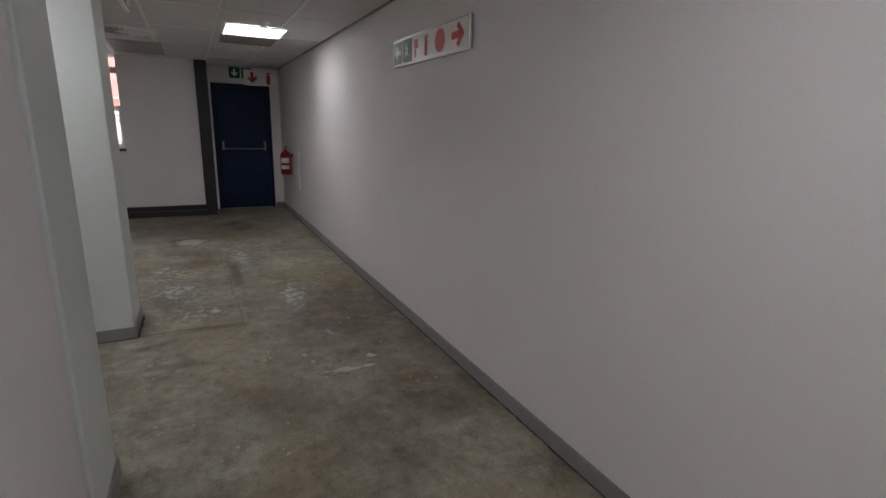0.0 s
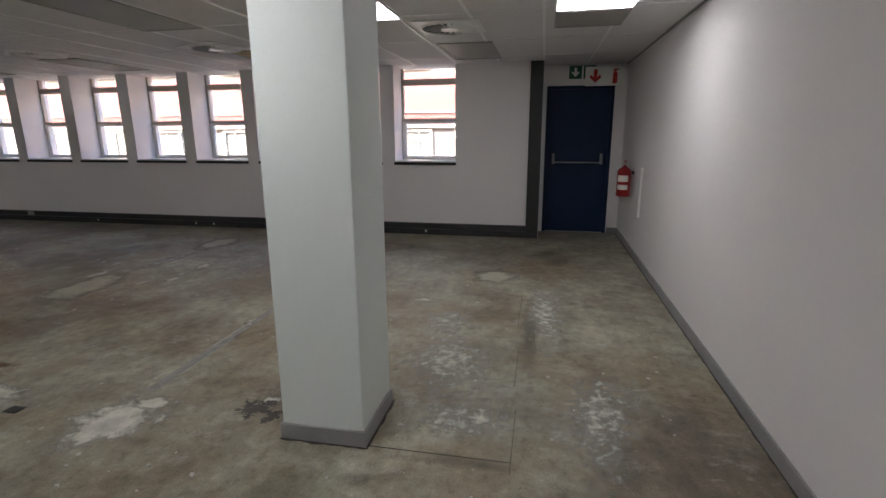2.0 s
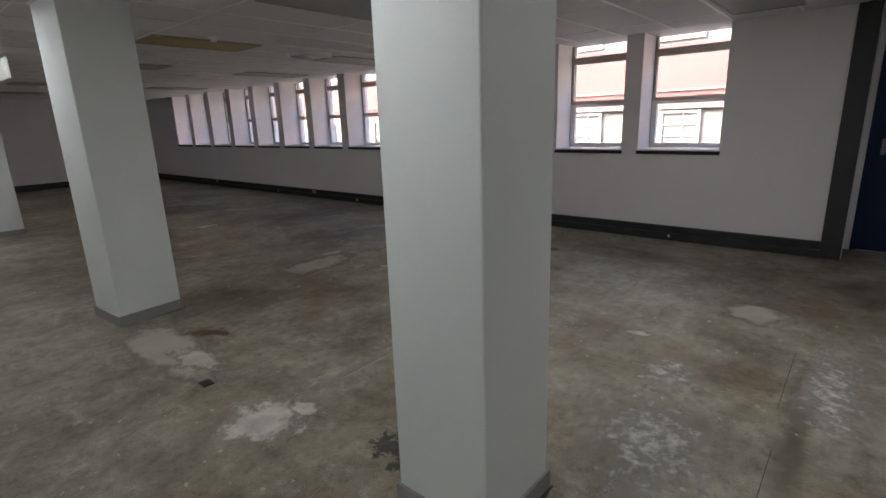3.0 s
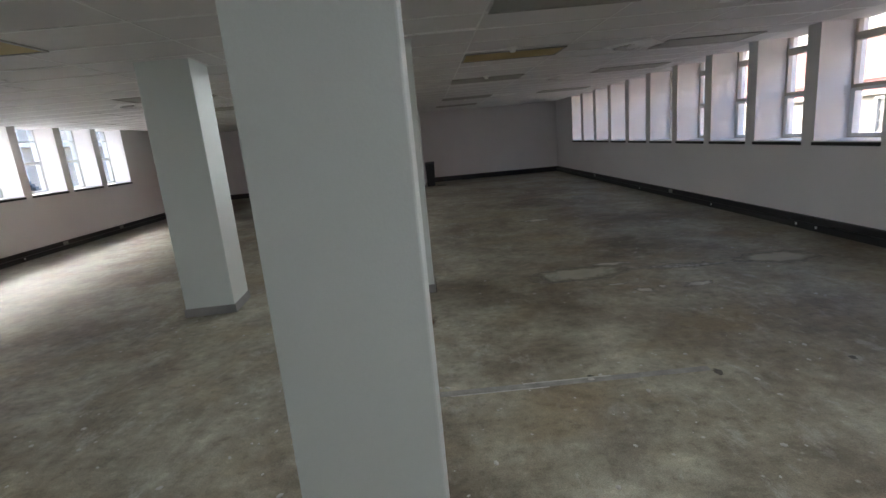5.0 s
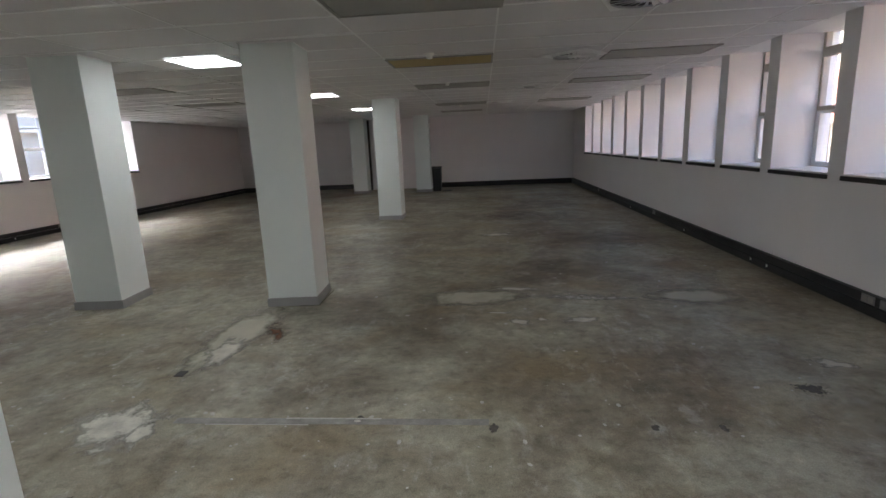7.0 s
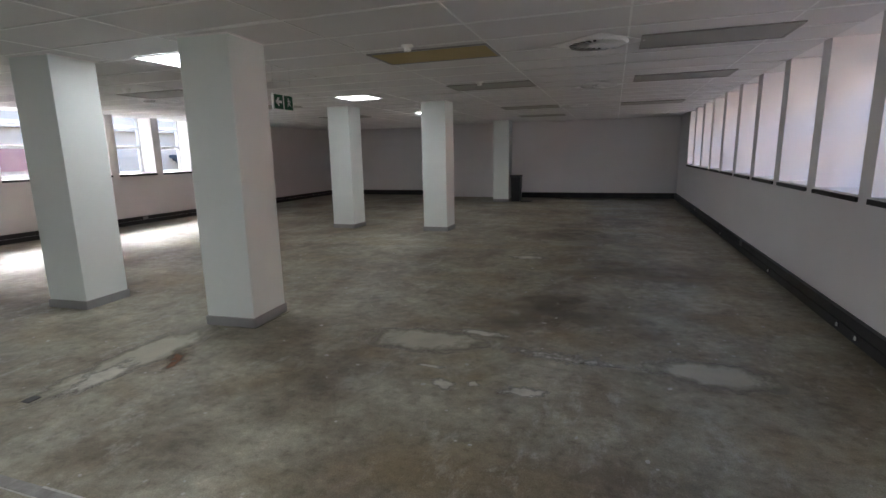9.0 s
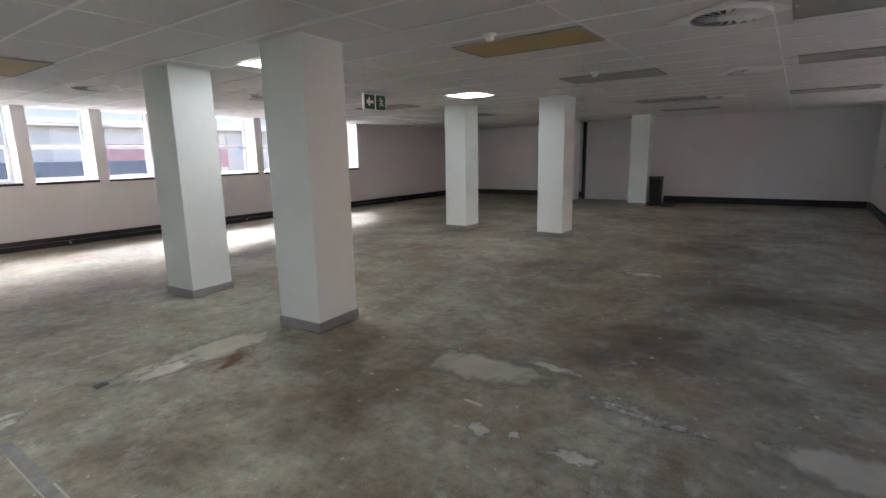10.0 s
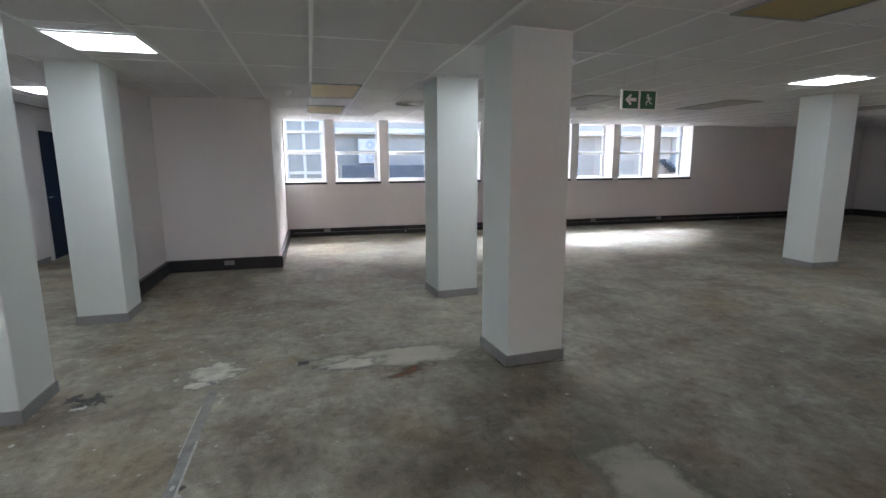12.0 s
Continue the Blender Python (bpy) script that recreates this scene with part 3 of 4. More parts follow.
# hanging exit sign beside the first column, facing across the passage
hx = sign("exit_sign", pose(-0.19, 2.99, 2.135, 0, 0, 90), 0.36, 0.17, "green hanging exit sign edge-on beside a column")
part("field", blocks((-0.162, -0.012, -0.003, 0.0, -0.075, 0.075)), M_SIGNGREEN, hx, "green field")
part("field", blocks((0.012, 0.162, -0.003, 0.0, -0.075, 0.075)), M_SIGNGREEN, hx, "green field")
part("arrow", plate(bmesh.new(), arrow_pts(-0.087, 0, 0.055, 180), -0.0052, 0.002), M_SIGNWHITE, hx, "white arrow")
part("figure", runner(0.087, 0, 0.058, -0.0056), M_SIGNWHITE, hx, "white exit pictogram")
for x in (-0.15, 0.15):
    part("hanger", tube(bmesh.new(), (x, 0.01, 0.08), (x, 0.01, 0.303), 0.003, seg=8), M_STEEL, hx, "thin hanging rod")

# long framed sign strip on the plain wall
ws = sign("wall_sign", pose(EX - 0.022, 3.135, 2.04, 0, 0, -90), 1.19, 0.19, "silver framed strip of fire safety pictograms on the wall", M_STEEL, 0.022)
part("face", blocks((-0.58, 0.58, -0.002, 0.0, -0.083, 0.083)), M_SIGNWHITE, ws, "dull white sign face")
part("field", blocks((-0.575, -0.235, -0.005, -0.002, -0.078, 0.078)), M_SIGNGREEN, ws, "green field")
part("arrow", plate(bmesh.new(), arrow_pts(-0.49, 0, 0.055, 0), -0.0072, 0.002), M_SIGNWHITE, ws, "white arrow")
part("divider", blocks((-0.407, -0.400, -0.0056, -0.0052, -0.078, 0.078)), M_SIGNWHITE, ws)
part("figure", runner(-0.32, 0, 0.058, -0.0076), M_SIGNWHITE, ws, "white exit pictogram")
part("hose", plate(bmesh.new(), [(-0.19, 0.055), (-0.125, 0.055), (-0.12, 0.0), (-0.155, -0.005), (-0.155, -0.06), (-0.178, -0.06), (-0.178, 0.0), (-0.19, 0.02)], -0.0045, 0.002), M_SIGNRED, ws, "red pictogram")
part("extinguisher_mark", bottle(0.01, 0, 0.066, -0.0045), M_SIGNRED, ws, "red extinguisher pictogram")
part("reel_mark", plate(bmesh.new(), disc_pts(0.22, 0, 0.07, 24), -0.0045, 0.002), M_SIGNRED, ws, "red reel pictogram")
part("red_arrow", plate(bmesh.new(), arrow_pts(0.46, 0, 0.078, 180), -0.0045, 0.002), M_SIGNRED, ws, "red arrow")

# green exit sign over the door
gs = sign("exit_sign", pose(0.885, DOORY - 0.022, 2.335, 0, 0, 0), 0.40, 0.185, "green exit sign with a down arrow above the door", M_SIGNWHITE, 0.022)
tile_of(gs, -0.10, 0.178, M_SIGNGREEN, "green field")
tile_of(gs, 0.10, 0.178, M_SIGNGREEN, "green field")
part("arrow", plate(bmesh.new(), arrow_pts(-0.10, 0, 0.062, 90), -0.0052, 0.002), M_SIGNWHITE, gs, "white down arrow")
part("figure", runner(0.10, 0, 0.062, -0.0056), M_SIGNWHITE, gs, "white exit pictogram")
# hanging extinguisher sign in front of it
rs = sign("fire_sign", pose(1.165, 9.25, 2.25, 0, 0, 0), 0.52, 0.255, "white hanging sign with red arrow and extinguisher")
part("arrow", plate(bmesh.new(), arrow_pts(-0.125, 0, 0.09, 90), -0.003, 0.002), M_SIGNRED, rs, "red down arrow")
part("extinguisher_mark", bottle(0.135, 0, 0.1, -0.003), M_SIGNRED, rs, "red extinguisher pictogram")
for x in (-0.22, 0.22):
    part("hanger", tube(bmesh.new(), (x, 0.01, 0.12), (x, 0.01, 0.188), 0.003, seg=8), M_STEEL, rs, "thin hanging rod")

# ---- fire extinguisher ----
fx = thing("fire_extinguisher", pose(1.395, 8.43, 0), "red fire extinguisher hung on the white wall", "fire extinguisher")
bm = bmesh.new()
prof = [(0.0, 0.70), (0.075, 0.70), (0.085, 0.715), (0.086, 1.00), (0.078, 1.035), (0.045, 1.065), (0.022, 1.075), (0.022, 1.095)]
rings = [[bm.verts.new((max(r, 0.001) * math.cos(math.tau * k / 28), max(r, 0.001) * math.sin(math.tau * k / 28), z)) for k in range(28)] for r, z in prof]
for i in range(len(rings) - 1):
    for k in range(28):
        bm.faces.new((rings[i][k], rings[i][(k + 1) % 28], rings[i + 1][(k + 1) % 28], rings[i + 1][k]))
part("cylinder", bm, M_RED, fx, smooth=True)
part("valve", blocks((-0.02, 0.02, -0.02, 0.02, 1.09, 1.125), bevel=0.005), M_STEEL, fx, "brass and steel valve")
part("lever", blocks((-0.012, 0.012, -0.085, 0.03, 1.125, 1.135), (-0.012, 0.012, -0.075, 0.03, 1.145, 1.156), bevel=0.003), M_RED, fx, "squeeze lever")
bm = bmesh.new()
hose = [(0, 0.03, 1.105), (0.0, 0.085, 1.085), (0, 0.105, 1.03), (0, 0.10, 0.9), (0, 0.098, 0.8)]
for p, q in zip(hose, hose[1:]):
    tube(bm, p, q, 0.011, seg=10)
part("hose", bm, M_BLACK, fx, "black rubber hose")
for z0, z1 in ((0.79, 0.85), (0.89, 0.97)):
    bm = bmesh.new()
    for k in range(12):
        a0, a1 = radians(205 + 7.5 * k), radians(205 + 7.5 * (k + 1))
        r = 0.0878
        bm.faces.new([bm.verts.new(v) for v in ((r * math.cos(a0), r * math.sin(a0), z0), (r * math.cos(a1), r * math.sin(a1), z0), (r * math.cos(a1), r * math.sin(a1), z1), (r * math.cos(a0), r * math.sin(a0), z1))])
    part("label_plate", bm, M_SIGNWHITE, fx, "white instruction label")
part("wall_bracket", blocks((0.075, 0.118, -0.02, 0.02, 0.98, 1.02)), M_DARKMETAL, fx, "dark wall bracket")
solid("cable_conduit", blocks((EX - 0.022, EX, 7.86, 7.92, 0.52, 1.10), bevel=0.003), M_SIGNWHITE, "short white surface conduit on the wall", "conduit")


# ---- sockets in the trunking ----
def socket(m, dark):
    t = thing("socket", m, "double socket plate set in the trunking" if not dark else "grey data outlet set in the trunking", "socket", "trunking sockets")
    part("plate", blocks((-0.07, 0.07, -0.008, 0.0, -0.035, 0.035), bevel=0.002), M_SKIRT if dark else M_GREYPANEL, t)
    for x in (-0.033, 0.033):
        part("insert", blocks((x - 0.024, x + 0.024, -0.011, -0.008, -0.024, 0.024), bevel=0.002), M_SIGNWHITE if not dark else M_GREYPANEL, t, "pale socket insert")
    return t


sock_a = socket(pose(-3.50, NY - T + 0.006, 0.132), True)
for x, z in ((-3.305, 0.132), (-8.6, 0.132), (-13.0, 0.132)):
    copy_thing(sock_a, pose(x, NY - T + 0.006, z))
for x in (-2.9, -9.3, -11.2):
    copy_thing(sock_a, pose(x, SY + T - 0.006, 0.132, 0, 0, 180))
copy_thing(sock_a, pose(-1.40, -0.155 + T, 0.11, 0, 0, 180))


def cover(m):
    t = thing("outlet", m, "small round cable outlet with a pale cap", "outlet", "small trunking outlets")
    part("rim", tube(bmesh.new(), (0, -0.006, 0), (0, 0.0, 0), 0.024, seg=16), M_DARKMETAL, t)
    part("cap", blocks((-0.014, 0.014, -0.014, -0.006, -0.016, 0.016), bevel=0.003), M_SIGNWHITE, t, "pale plug cap")
    return t


cov = cover(pose(-1.32, NY - T, 0.055))
for x in (-2.95, -4.92, -5.25, -7.18, -10.0):
    copy_thing(cov, pose(x, NY - T, 0.055))
for x in (-4.6, -8.2, -13.7):
    copy_thing(cov, pose(x, SY + T, 0.055, 0, 0, 180))

# ---- black bin beside the far column ----
bn = thing("waste_bin", pose(-15.8, 4.36, 0), "tall black plastic bin beside a white column", "bin")
bm = bmesh.new()
box(bm, -0.16, 0.16, -0.15, 0.15, 0.0, 0.74, bevel=0.02)
for v in bm.verts:
    f = 0.86 + 0.14 * v.co.z / 0.74
    v.co.x *= f
    v.co.y *= f
part("body", bm, M_BLACK, bn)
part("lid", blocks((-0.17, 0.17, -0.16, 0.16, 0.74, 0.80), bevel=0.012), M_DARKMETAL, bn, "dark grey lid")
solid("black_sheet", blocks((-15.95, -15.55, 4.54, 4.84, 0.0, 0.018), bevel=0.006), M_BLACK, "flat black plastic sheet lying by the bin", "sheet")


# ---- marks on the floor ----
def blob(name, cx, cy, rx, ry, turn, material, label, seed, rough=0.35, z=0.004):
    """A thin ragged patch on the screed, worn away towards its rim."""
    k, rings = 48, (1.0, 0.8, 0.55, 0.25)
    a = radians(turn)
    pts, wear, faces = [], [], []
    for q in rings:
        for i in range(k):
            th = math.tau * i / k
            r = 1.15 * q * (1 + rough * noise.noise(Vector((math.cos(th) * 1.4, math.sin(th) * 1.4, seed))))
            u, v = rx * r * math.cos(th), ry * r * math.sin(th)
            pts.append((cx + u * math.cos(a) - v * math.sin(a), cy + u * math.sin(a) + v * math.cos(a), z))
            wear.append(1 - q)
    for j in range(len(rings) - 1):
        for i in range(k):
            faces.append((j * k + i, j * k + (i + 1) % k, (j + 1) * k + (i + 1) % k, (j + 1) * k + i))
    faces.append(tuple(range((len(rings) - 1) * k, len(rings) * k)))
    me = bpy.data.meshes.new(name)
    me.from_pydata(pts, [], faces)
    at = me.attributes.new("body", 'FLOAT', 'POINT')
    at.data.foreach_set("value", wear)
    me.materials.append(material)
    ob = new(name, me)
    ob.parent = floor
    ob["label"] = label
    return ob


for i, (cx, cy, rx, ry, turn, mt, lab, rg) in enumerate((
        (-1.84, 3.79, 0.29, 0.25, 62, M_MORTAR, "pale flaking mortar patch", 0.45),
        (-1.78, 3.97, 0.15, 0.08, 20, M_MORTAR, "pale flaking mortar patch", 0.6),
        (-3.22, 3.82, 0.72, 0.20, 0, M_SCREED, "smooth pale screed strip", 0.3),
        (-2.86, 3.88, 0.28, 0.13, 8, M_MORTAR, "paler end of the screed strip", 0.5),
        (-4.14, 5.78, 0.50, 0.25, 92, M_SCREED, "smooth pale screed patch", 0.25),
        (-4.06, 7.86, 0.40, 0.21, 90, M_SCREED, "smooth pale screed patch", 0.25),
        (-4.08, 6.85, 0.62, 0.10, 82, M_SCUFF, "pale scraped line", 0.4),
        (-7.52, 6.08, 0.32, 0.13, 96, M_MORTAR, "pale screed patch", 0.3),
        (-3.47, 6.70, 0.17, 0.07, 88, M_MORTAR, "pale flake", 0.5),
        (-3.44, 6.18, 0.10, 0.07, 60, M_MORTAR, "pale flake", 0.5),
        (-3.49, 6.36, 0.05, 0.04, 10, M_MORTAR, "pale flake", 0.5),
        (-3.67, 6.00, 0.11, 0.03, 85, M_MORTAR, "pale flake", 0.5),
        (-4.40, 6.22, 0.22, 0.06, 86, M_MORTAR, "pale scraped line", 0.5),
        (1.01, 2.90, 0.06, 0.045, 120, M_MORTAR, "pale flake", 0.5),
        (0.81, 2.77, 0.22, 0.05, -3, M_MORTAR, "pale scraped line", 0.5),
        (0.84, 3.40, 0.05, 0.13, 15, M_SCUFF, "pale scraped line", 0.5),
        (-0.65, 6.02, 0.12, 0.07, 25, M_MORTAR, "pale flake", 0.5),
        (-0.10, 6.88, 0.22, 0.24, 15, M_SCREED, "pale scraped patch", 0.5),
        (-0.20, 4.85, 0.32, 0.5, 8, M_SCUFF, "whitish scraped screed", 0.4),
        (0.02, 4.15, 0.26, 0.2, 8, M_SCUFF, "whitish scraped screed", 0.4),
        (-0.35, 5.55, 0.22, 0.3, 0, M_SCUFF, "whitish scraped screed", 0.4),
        (0.75, 4.3, 0.22, 0.6, -6, M_SCUFF, "whitish scraped screed", 0.4),
        (0.45, 5.9, 0.18, 0.7, 4, M_SCUFF, "whitish scraped screed", 0.4),
        (-1.15, 4.04, 0.13, 0.12, 30, M_BITUMEN, "dark adhesive residue", 0.5),
        (-1.02, 3.98, 0.09, 0.06, 70, M_BITUMEN, "dark adhesive residue", 0.5),
        (-1.13, 4.10, 0.10, 0.05, 60, M_MORTAR, "pale chips in the adhesive", 0.6),
        (-0.30, 3.62, 0.22, 0.05, 10, M_STAIN, "dark damp stain", 0.5),
        (0.05, 3.80, 0.3, 0.06, 2, M_STAIN, "dark damp stain", 0.5),
        (-0.15, 3.25, 0.28, 0.08, -8, M_STAIN, "dark damp stain", 0.5),
        (0.34, 5.3, 0.08, 0.9, 1, M_STAIN, "dark damp stain", 0.4),
        (0.55, 7.9, 0.35, 0.55, 10, M_STAIN, "dark damp stain", 0.5),
        (-1.6, 8.1, 0.9, 0.5, 5, M_STAIN, "dark damp stain", 0.5),
        (-5.25, 6.75, 0.85, 0.95, 10, M_STAIN, "dark brown stain", 0.5),
        (-6.9, 7.5, 0.7, 1.0, -8, M_STAIN, "dark brown stain", 0.5),
        (-9.5, 6.6, 0.8, 1.3, 5, M_STAIN, "dark brown stain", 0.5),
        (-3.22, 4.15, 0.25, 0.12, 30, M_RUST, "rust stain", 0.5),
        (-1.84, 5.92, 0.036, 0.026, 0, M_DIRT, "dark chipped hole", 0.4),
        (-1.93, 5.18, 0.03, 0.02, 0, M_DIRT, "dark chipped hole", 0.4),
        (-1.85, 6.76, 0.032, 0.024, 0, M_DIRT, "dark chipped hole", 0.4),
        (-1.85, 7.10, 0.03, 0.022, 0, M_DIRT, "dark chipped hole", 0.4),
        (-2.60, 8.12, 0.14, 0.07, 70, M_MORTAR, "pale flake", 0.5),
        (-2.27, 7.79, 0.10, 0.07, 70, M_BITUMEN, "dark stain", 0.5))):
    blob("floor_patch", cx, cy, rx, ry, turn, mt, lab, 3.7 * i + 1, rg, 0.0008 if mt is M_STAIN else 0.0014 + 0.0004 * (i % 4))
# floor box and the filled joint
part("floor_box", blocks((-2.525, -2.445, 3.735, 3.80, 0.0, 0.007), bevel=0.002), M_BLACK, floor, "small dark floor outlet")
part("joint", blocks((-1.925, -1.868, 4.10, 5.90, 0.0, 0.0026)), M_JOINT, floor, "smooth grey filled joint")
part("joint_edge", blocks((-1.930, -1.918, 4.75, 5.30, 0.0, 0.0036), (-1.864, -1.858, 4.3, 4.9, 0.0, 0.003)), M_CHIP, floor, "thin pale ridge of the joint")
bm = bmesh.new()
for x, y0, y1 in ((0.285, 3.75, 4.3), (0.262, 4.55, 5.1), (0.235, 5.5, 6.3)):
    box(bm, x, x + 0.003, y0, y1, 0.0, 0.001)
box(bm, -0.42, 0.29, 3.833, 3.839, 0.0, 0.001)
box(bm, -4.015, -4.006, 6.95, 7.28, 0.0, 0.002)
part("crack", bm, M_SEAM, floor, "fine dark seam in the screed")


def foot_line(x0, y0, x1, y1, wide, seed):
    """A ragged dark line along the foot of a wall or column, from one end to the other."""
    a, b = Vector((x0, y0, 0)), Vector((x1, y1, 0))
    d = (b - a).normalized()
    side = Vector((-d.y, d.x, 0))
    k = max(6, int((b - a).length / 0.03))
    bm = bmesh.new()
    last = None
    for i in range(k + 1):
        p = a + (b - a) * i / k
        w = wide * (0.55 + 1.3 * abs(noise.noise(Vector((i * 0.35, seed, 0.3)))))
        row = [bm.verts.new(p + Vector((0, 0, 0.0032))), bm.verts.new(p + side * w + Vector((0, 0, 0.0022)))]
        if last:
            bm.faces.new((last[0], row[0], row[1], last[1]))
        last = row
    part("dark_foot_line", bm, M_SEAM, floor, "ragged dark line along the foot of the skirting")


foot_line(-0.875, 3.812, -0.415, 3.812, -0.016, 1)
foot_line(-0.417, 3.805, -0.417, 4.275, -0.016, 2)
foot_line(EX - 0.015, 0.2, EX - 0.015, DOORY - 0.05, 0.010, 3)
foot_line(-3.96, 3.752, -3.96, 4.258, -0.008, 4)
foot_line(-4.47, 4.258, -3.96, 4.258, 0.008, 5)
foot_line(0.16, NY - T - 0.001, -3.0, NY - T - 0.001, 0.012, 6)

# loose grit and plaster crumbs
rng = random.Random(11)
bm = bmesh.new()
for k in range(420):
    if k < 200:
        x, y = rng.uniform(-2.2, 1.3), rng.uniform(0.3, 7.5)
    else:
        x, y = rng.uniform(-7.5, 0), rng.uniform(1.5, 8.8)
    s = rng.choice((0.004, 0.006, 0.006, 0.009, 0.013))
    r = bmesh.ops.create_icosphere(bm, subdivisions=1, radius=s, matrix=pose(x, y, s * 0.25, 0, 0, rng.random() * 360) @ Matrix.Diagonal((1 + rng.random(), 1, 0.45, 1)))
solid("floor_debris", bm, M_CHIP, "scattered pale plaster crumbs on the floor", "debris", kind="stuff")

# ---- outside ----
solid("ground", blocks((-400, 400, -400, 400, -4.2, -4.0)), M_ASPHALT, "dark asphalt yard far below the windows", "ground", kind="structure")


def far_window(parent, x, z, w, h, y, face, bars):
    """A white framed window with bars on a facade; face -1 looks to -y."""
    p = part("window", blocks((x - w / 2, x + w / 2, y + face * 0.01, y + face * 0.03, z, z + h)), M_PANE_DARK, parent, "white framed far window")
    bm = blocks((x - w / 2 - 0.06, x - w / 2, y, y + face * 0.10, z - 0.06, z + h + 0.06), (x + w / 2, x + w / 2 + 0.06, y, y + face * 0.10, z - 0.06, z + h + 0.06),
                (x - w / 2, x + w / 2, y, y + face * 0.10, z - 0.06, z), (x - w / 2, x + w / 2, y, y + face * 0.10, z + h, z + h + 0.06), (x - 0.03, x + 0.03, y, y + face * 0.08, z, z + h))
    for k in range(1, bars):
        zz = z + h * k / bars
        box(bm, x - w / 2, x - 0.03, y + face * 0.05, y + face * 0.07, zz - 0.012, zz + 0.012)
        box(bm, x + 0.03, x + w / 2, y + face * 0.05, y + face * 0.07, zz - 0.012, zz + 0.012)
    for k in (-0.3, 0.3):
        box(bm, x + k * w - 0.012, x + k * w + 0.012, y + face * 0.05, y + face * 0.065, z, z + h)
    part("frame", bm, M_FARWHITE, p, "white bars and frame")
    return p


FN = 15.5
bn_ = thing("building_north", pose(0, 0, 0), "pink and cream plastered building across the yard", "building")
part("wall", blocks((-30, 12, FN, FN + 4, -4, 5.6)), M_CREAM, bn_, "cream plaster wall")
part("band", blocks((-30, 12, FN - 0.06, FN - 0.004, 1.72, 3.05)), M_PINK, bn_, "pink plaster band")
part("ledge", blocks((-30, 12, FN - 0.16, FN - 0.06, 1.62, 1.72), (-30, 12, FN - 0.11, FN - 0.06, 2.02, 2.06)), M_CREAM, bn_, "cream ledge")
part("cornice", blocks((-30, 12, FN - 0.3, FN - 0.004, 5.4, 5.8)), M_FARWHITE, bn_, "white roof cornice")
for k in range(14):
    far_window(bn_, -27 + 2.35 * k, 0.2, 1.6, 1.32, FN - 0.004, -1, 5)
    far_window(bn_, -27 + 2.35 * k, 3.2, 1.5, 1.6, FN - 0.004, -1, 3)

FS = -10.0
bs = thing("building_south", pose(0, 0, 0), "cream courtyard building with glazed bays and ledges", "building")
part("wall", blocks((-26, 8, FS - 5, FS, -4, 5.5)), M_CREAM, bs, "cream plaster wall")
part("red_band", blocks((-12, -7.9, FS + 0.004, FS + 0.05, 1.2, 2.02)), M_BRICKRED, bs, "red painted wall panel")
part("ledge", blocks((-26, -3.2, FS + 0.004, FS + 0.35, 2.52, 2.72), (-26, 8, FS + 0.004, FS + 0.25, 5.25, 5.6)), M_FARWHITE, bs, "white concrete ledge")
part("parapet", blocks((-9.0, -3.6, FS + 1.2, FS + 1.45, -4.0, 1.5), bevel=0.02), M_SLATE, bs, "slate grey parapet wall")
for x in (-11.2, -8.6, -6.2):
    far_window(bs, x, 3.1, 1.5, 1.4, FS + 0.004, 1, 3)
part("panel", blocks((-13.4, -12.0, FS + 0.004, FS + 0.04, -1.0, 2.45)), M_STONE, bs, "greyer plaster panel")
part("panel", blocks((-15.2, -14.1, FS + 0.004, FS + 0.04, -1.0, 1.6)), M_STONE, bs, "greyer plaster panel")
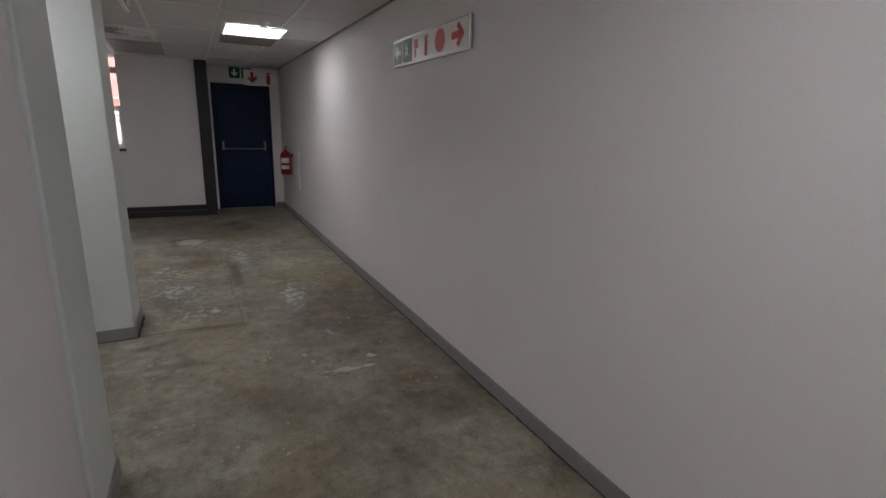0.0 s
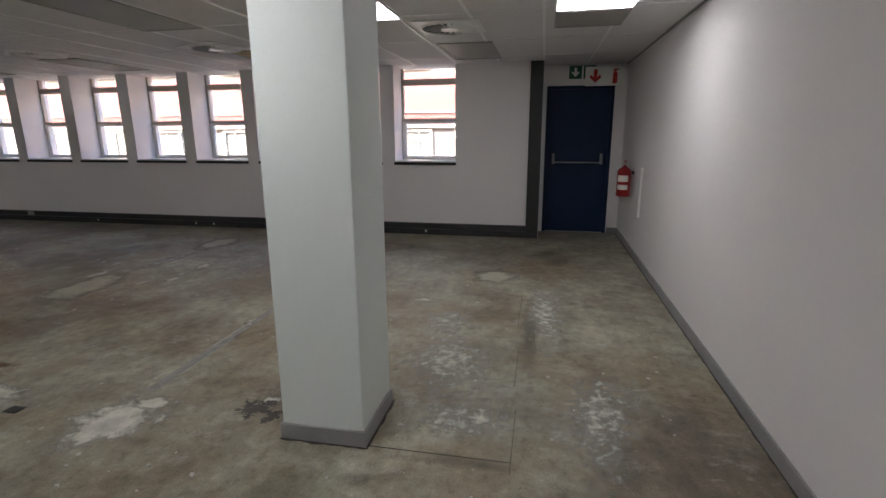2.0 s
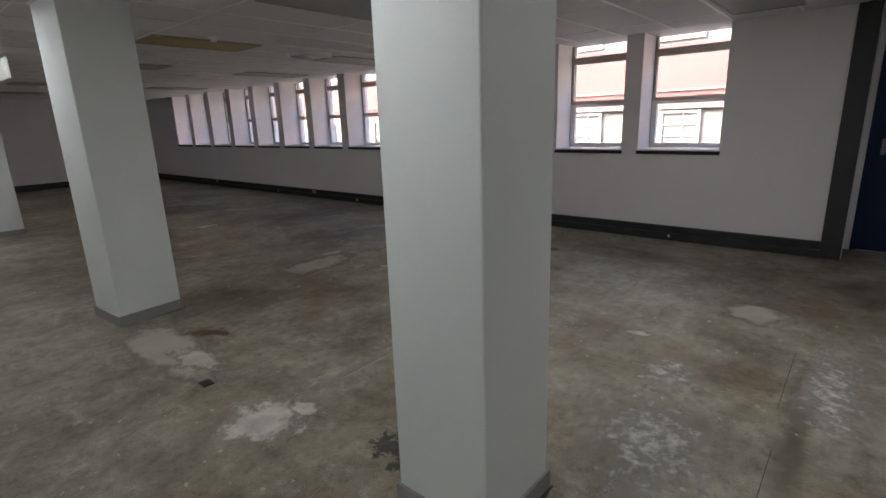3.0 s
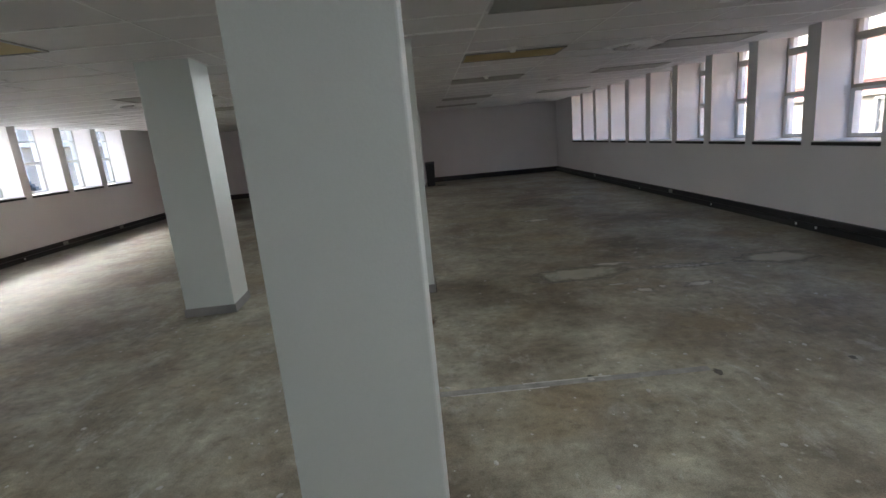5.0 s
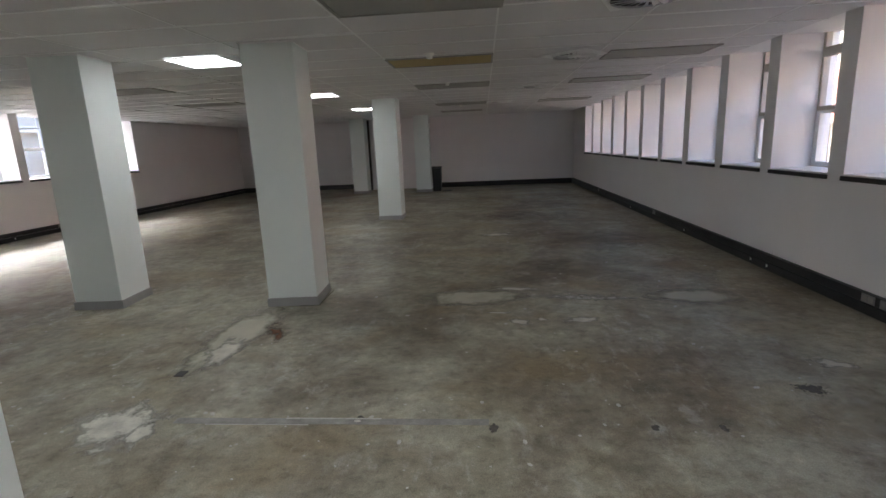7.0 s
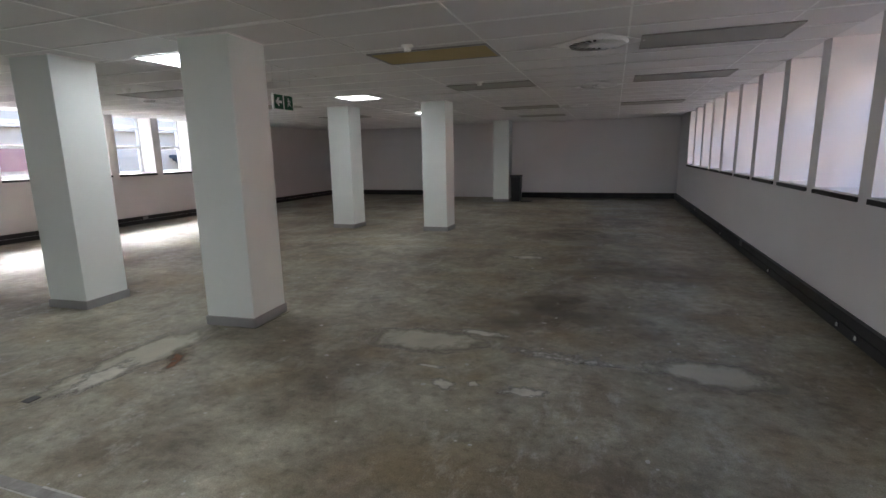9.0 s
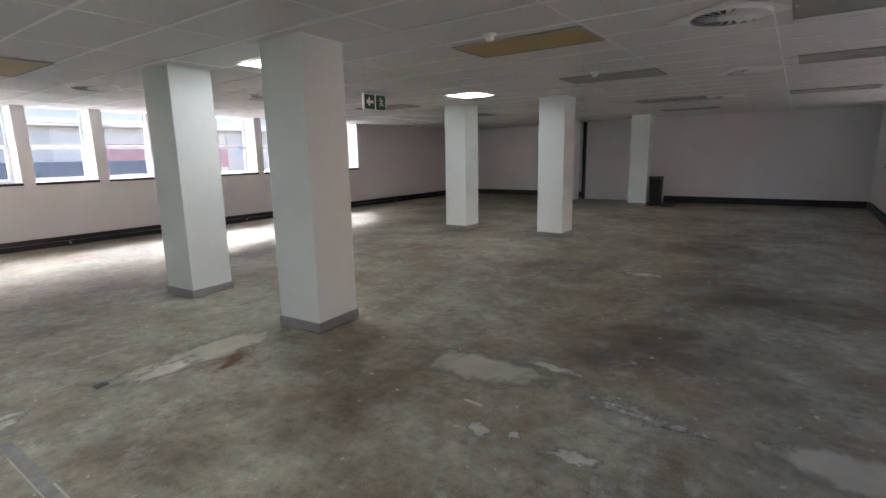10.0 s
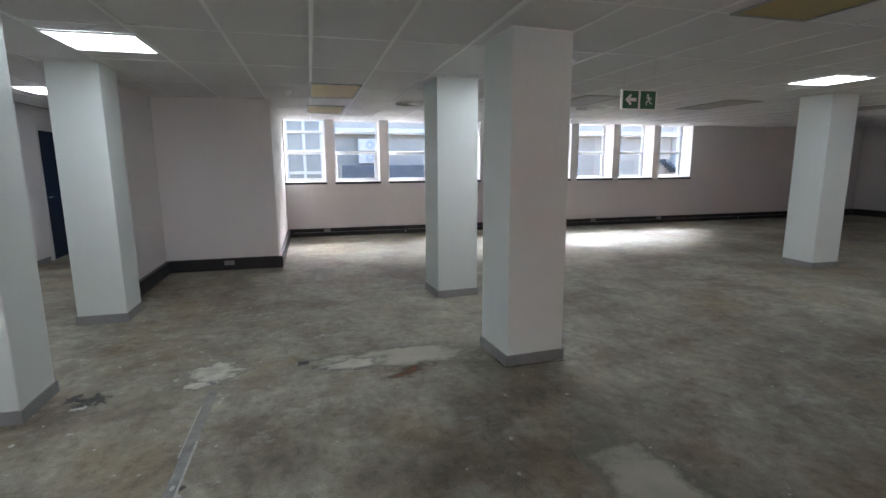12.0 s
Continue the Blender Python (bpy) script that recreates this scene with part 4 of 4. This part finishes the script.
part("post", blocks((-17.15, -16.95, FS + 0.004, FS + 0.3, -4.0, 4.7), bevel=0.01), M_FARWHITE, bs, "white concrete post")
bm = bmesh.new()
for k in range(7):
    box(bm, -16.35 - 0.14 * (k + 1), -16.35 - 0.14 * k, FS + 0.05, FS + 0.5, 1.62 - 0.1 * (k + 1), 1.62 - 0.1 * k + 0.03)
part("outside_stair", bm, M_SLATE, bs, "dark outside stair flight")
part("recess", blocks((-6.6, -3.35, FS + 0.004, FS + 0.03, 1.0, 2.45)), M_STONE, bs, "grey wall behind the outdoor units")
# glazed bay with a white frame
bay = part("glazed_bay", blocks((-3.0, 1.0, FS + 0.5, FS + 0.56, -4, 4.4)), M_PANE_DARK, bs, "tall glazed bay")
bm = bmesh.new()
for x in (-3.0, -2.45, -1.9, -1.1, -0.3, 0.5):
    box(bm, x - 0.045, x + 0.045, FS + 0.56, FS + 0.66, -4, 4.4)
for z in (0.9, 1.25, 1.95, 2.55, 3.4):
    box(bm, -3.0, 1.0, FS + 0.56, FS + 0.64, z - 0.045, z + 0.045)
part("frame", bm, M_FARWHITE, bay, "white mullions")


def air_con(x, z):
    t = thing("air_conditioner", pose(x, FS + 0.25, z), "white outdoor air conditioning unit on the courtyard wall", "air conditioner", "outdoor units")
    part("casing", blocks((-0.30, 0.30, -0.14, 0.16, 0.0, 0.39), bevel=0.02), M_FARWHITE, t)
    part("fan_guard", tube(bmesh.new(), (-0.07, 0.165, 0.195), (-0.07, 0.175, 0.195), 0.15, seg=28), M_GREYPANEL, t, "round grey fan guard")
    part("fan_hub", tube(bmesh.new(), (-0.07, 0.175, 0.195), (-0.07, 0.19, 0.195), 0.05, seg=20), M_FARWHITE, t, "white fan hub")
    for xx in (-0.22, 0.22):
        part("bracket", blocks((xx - 0.02, xx + 0.02, -0.216, 0.12, -0.03, 0.0)), M_DARKMETAL, t, "steel bracket")
    return t


first_ac = air_con(-4.53, 1.54)
copy_thing(first_ac, pose(-4.53, FS + 0.25, 1.965))
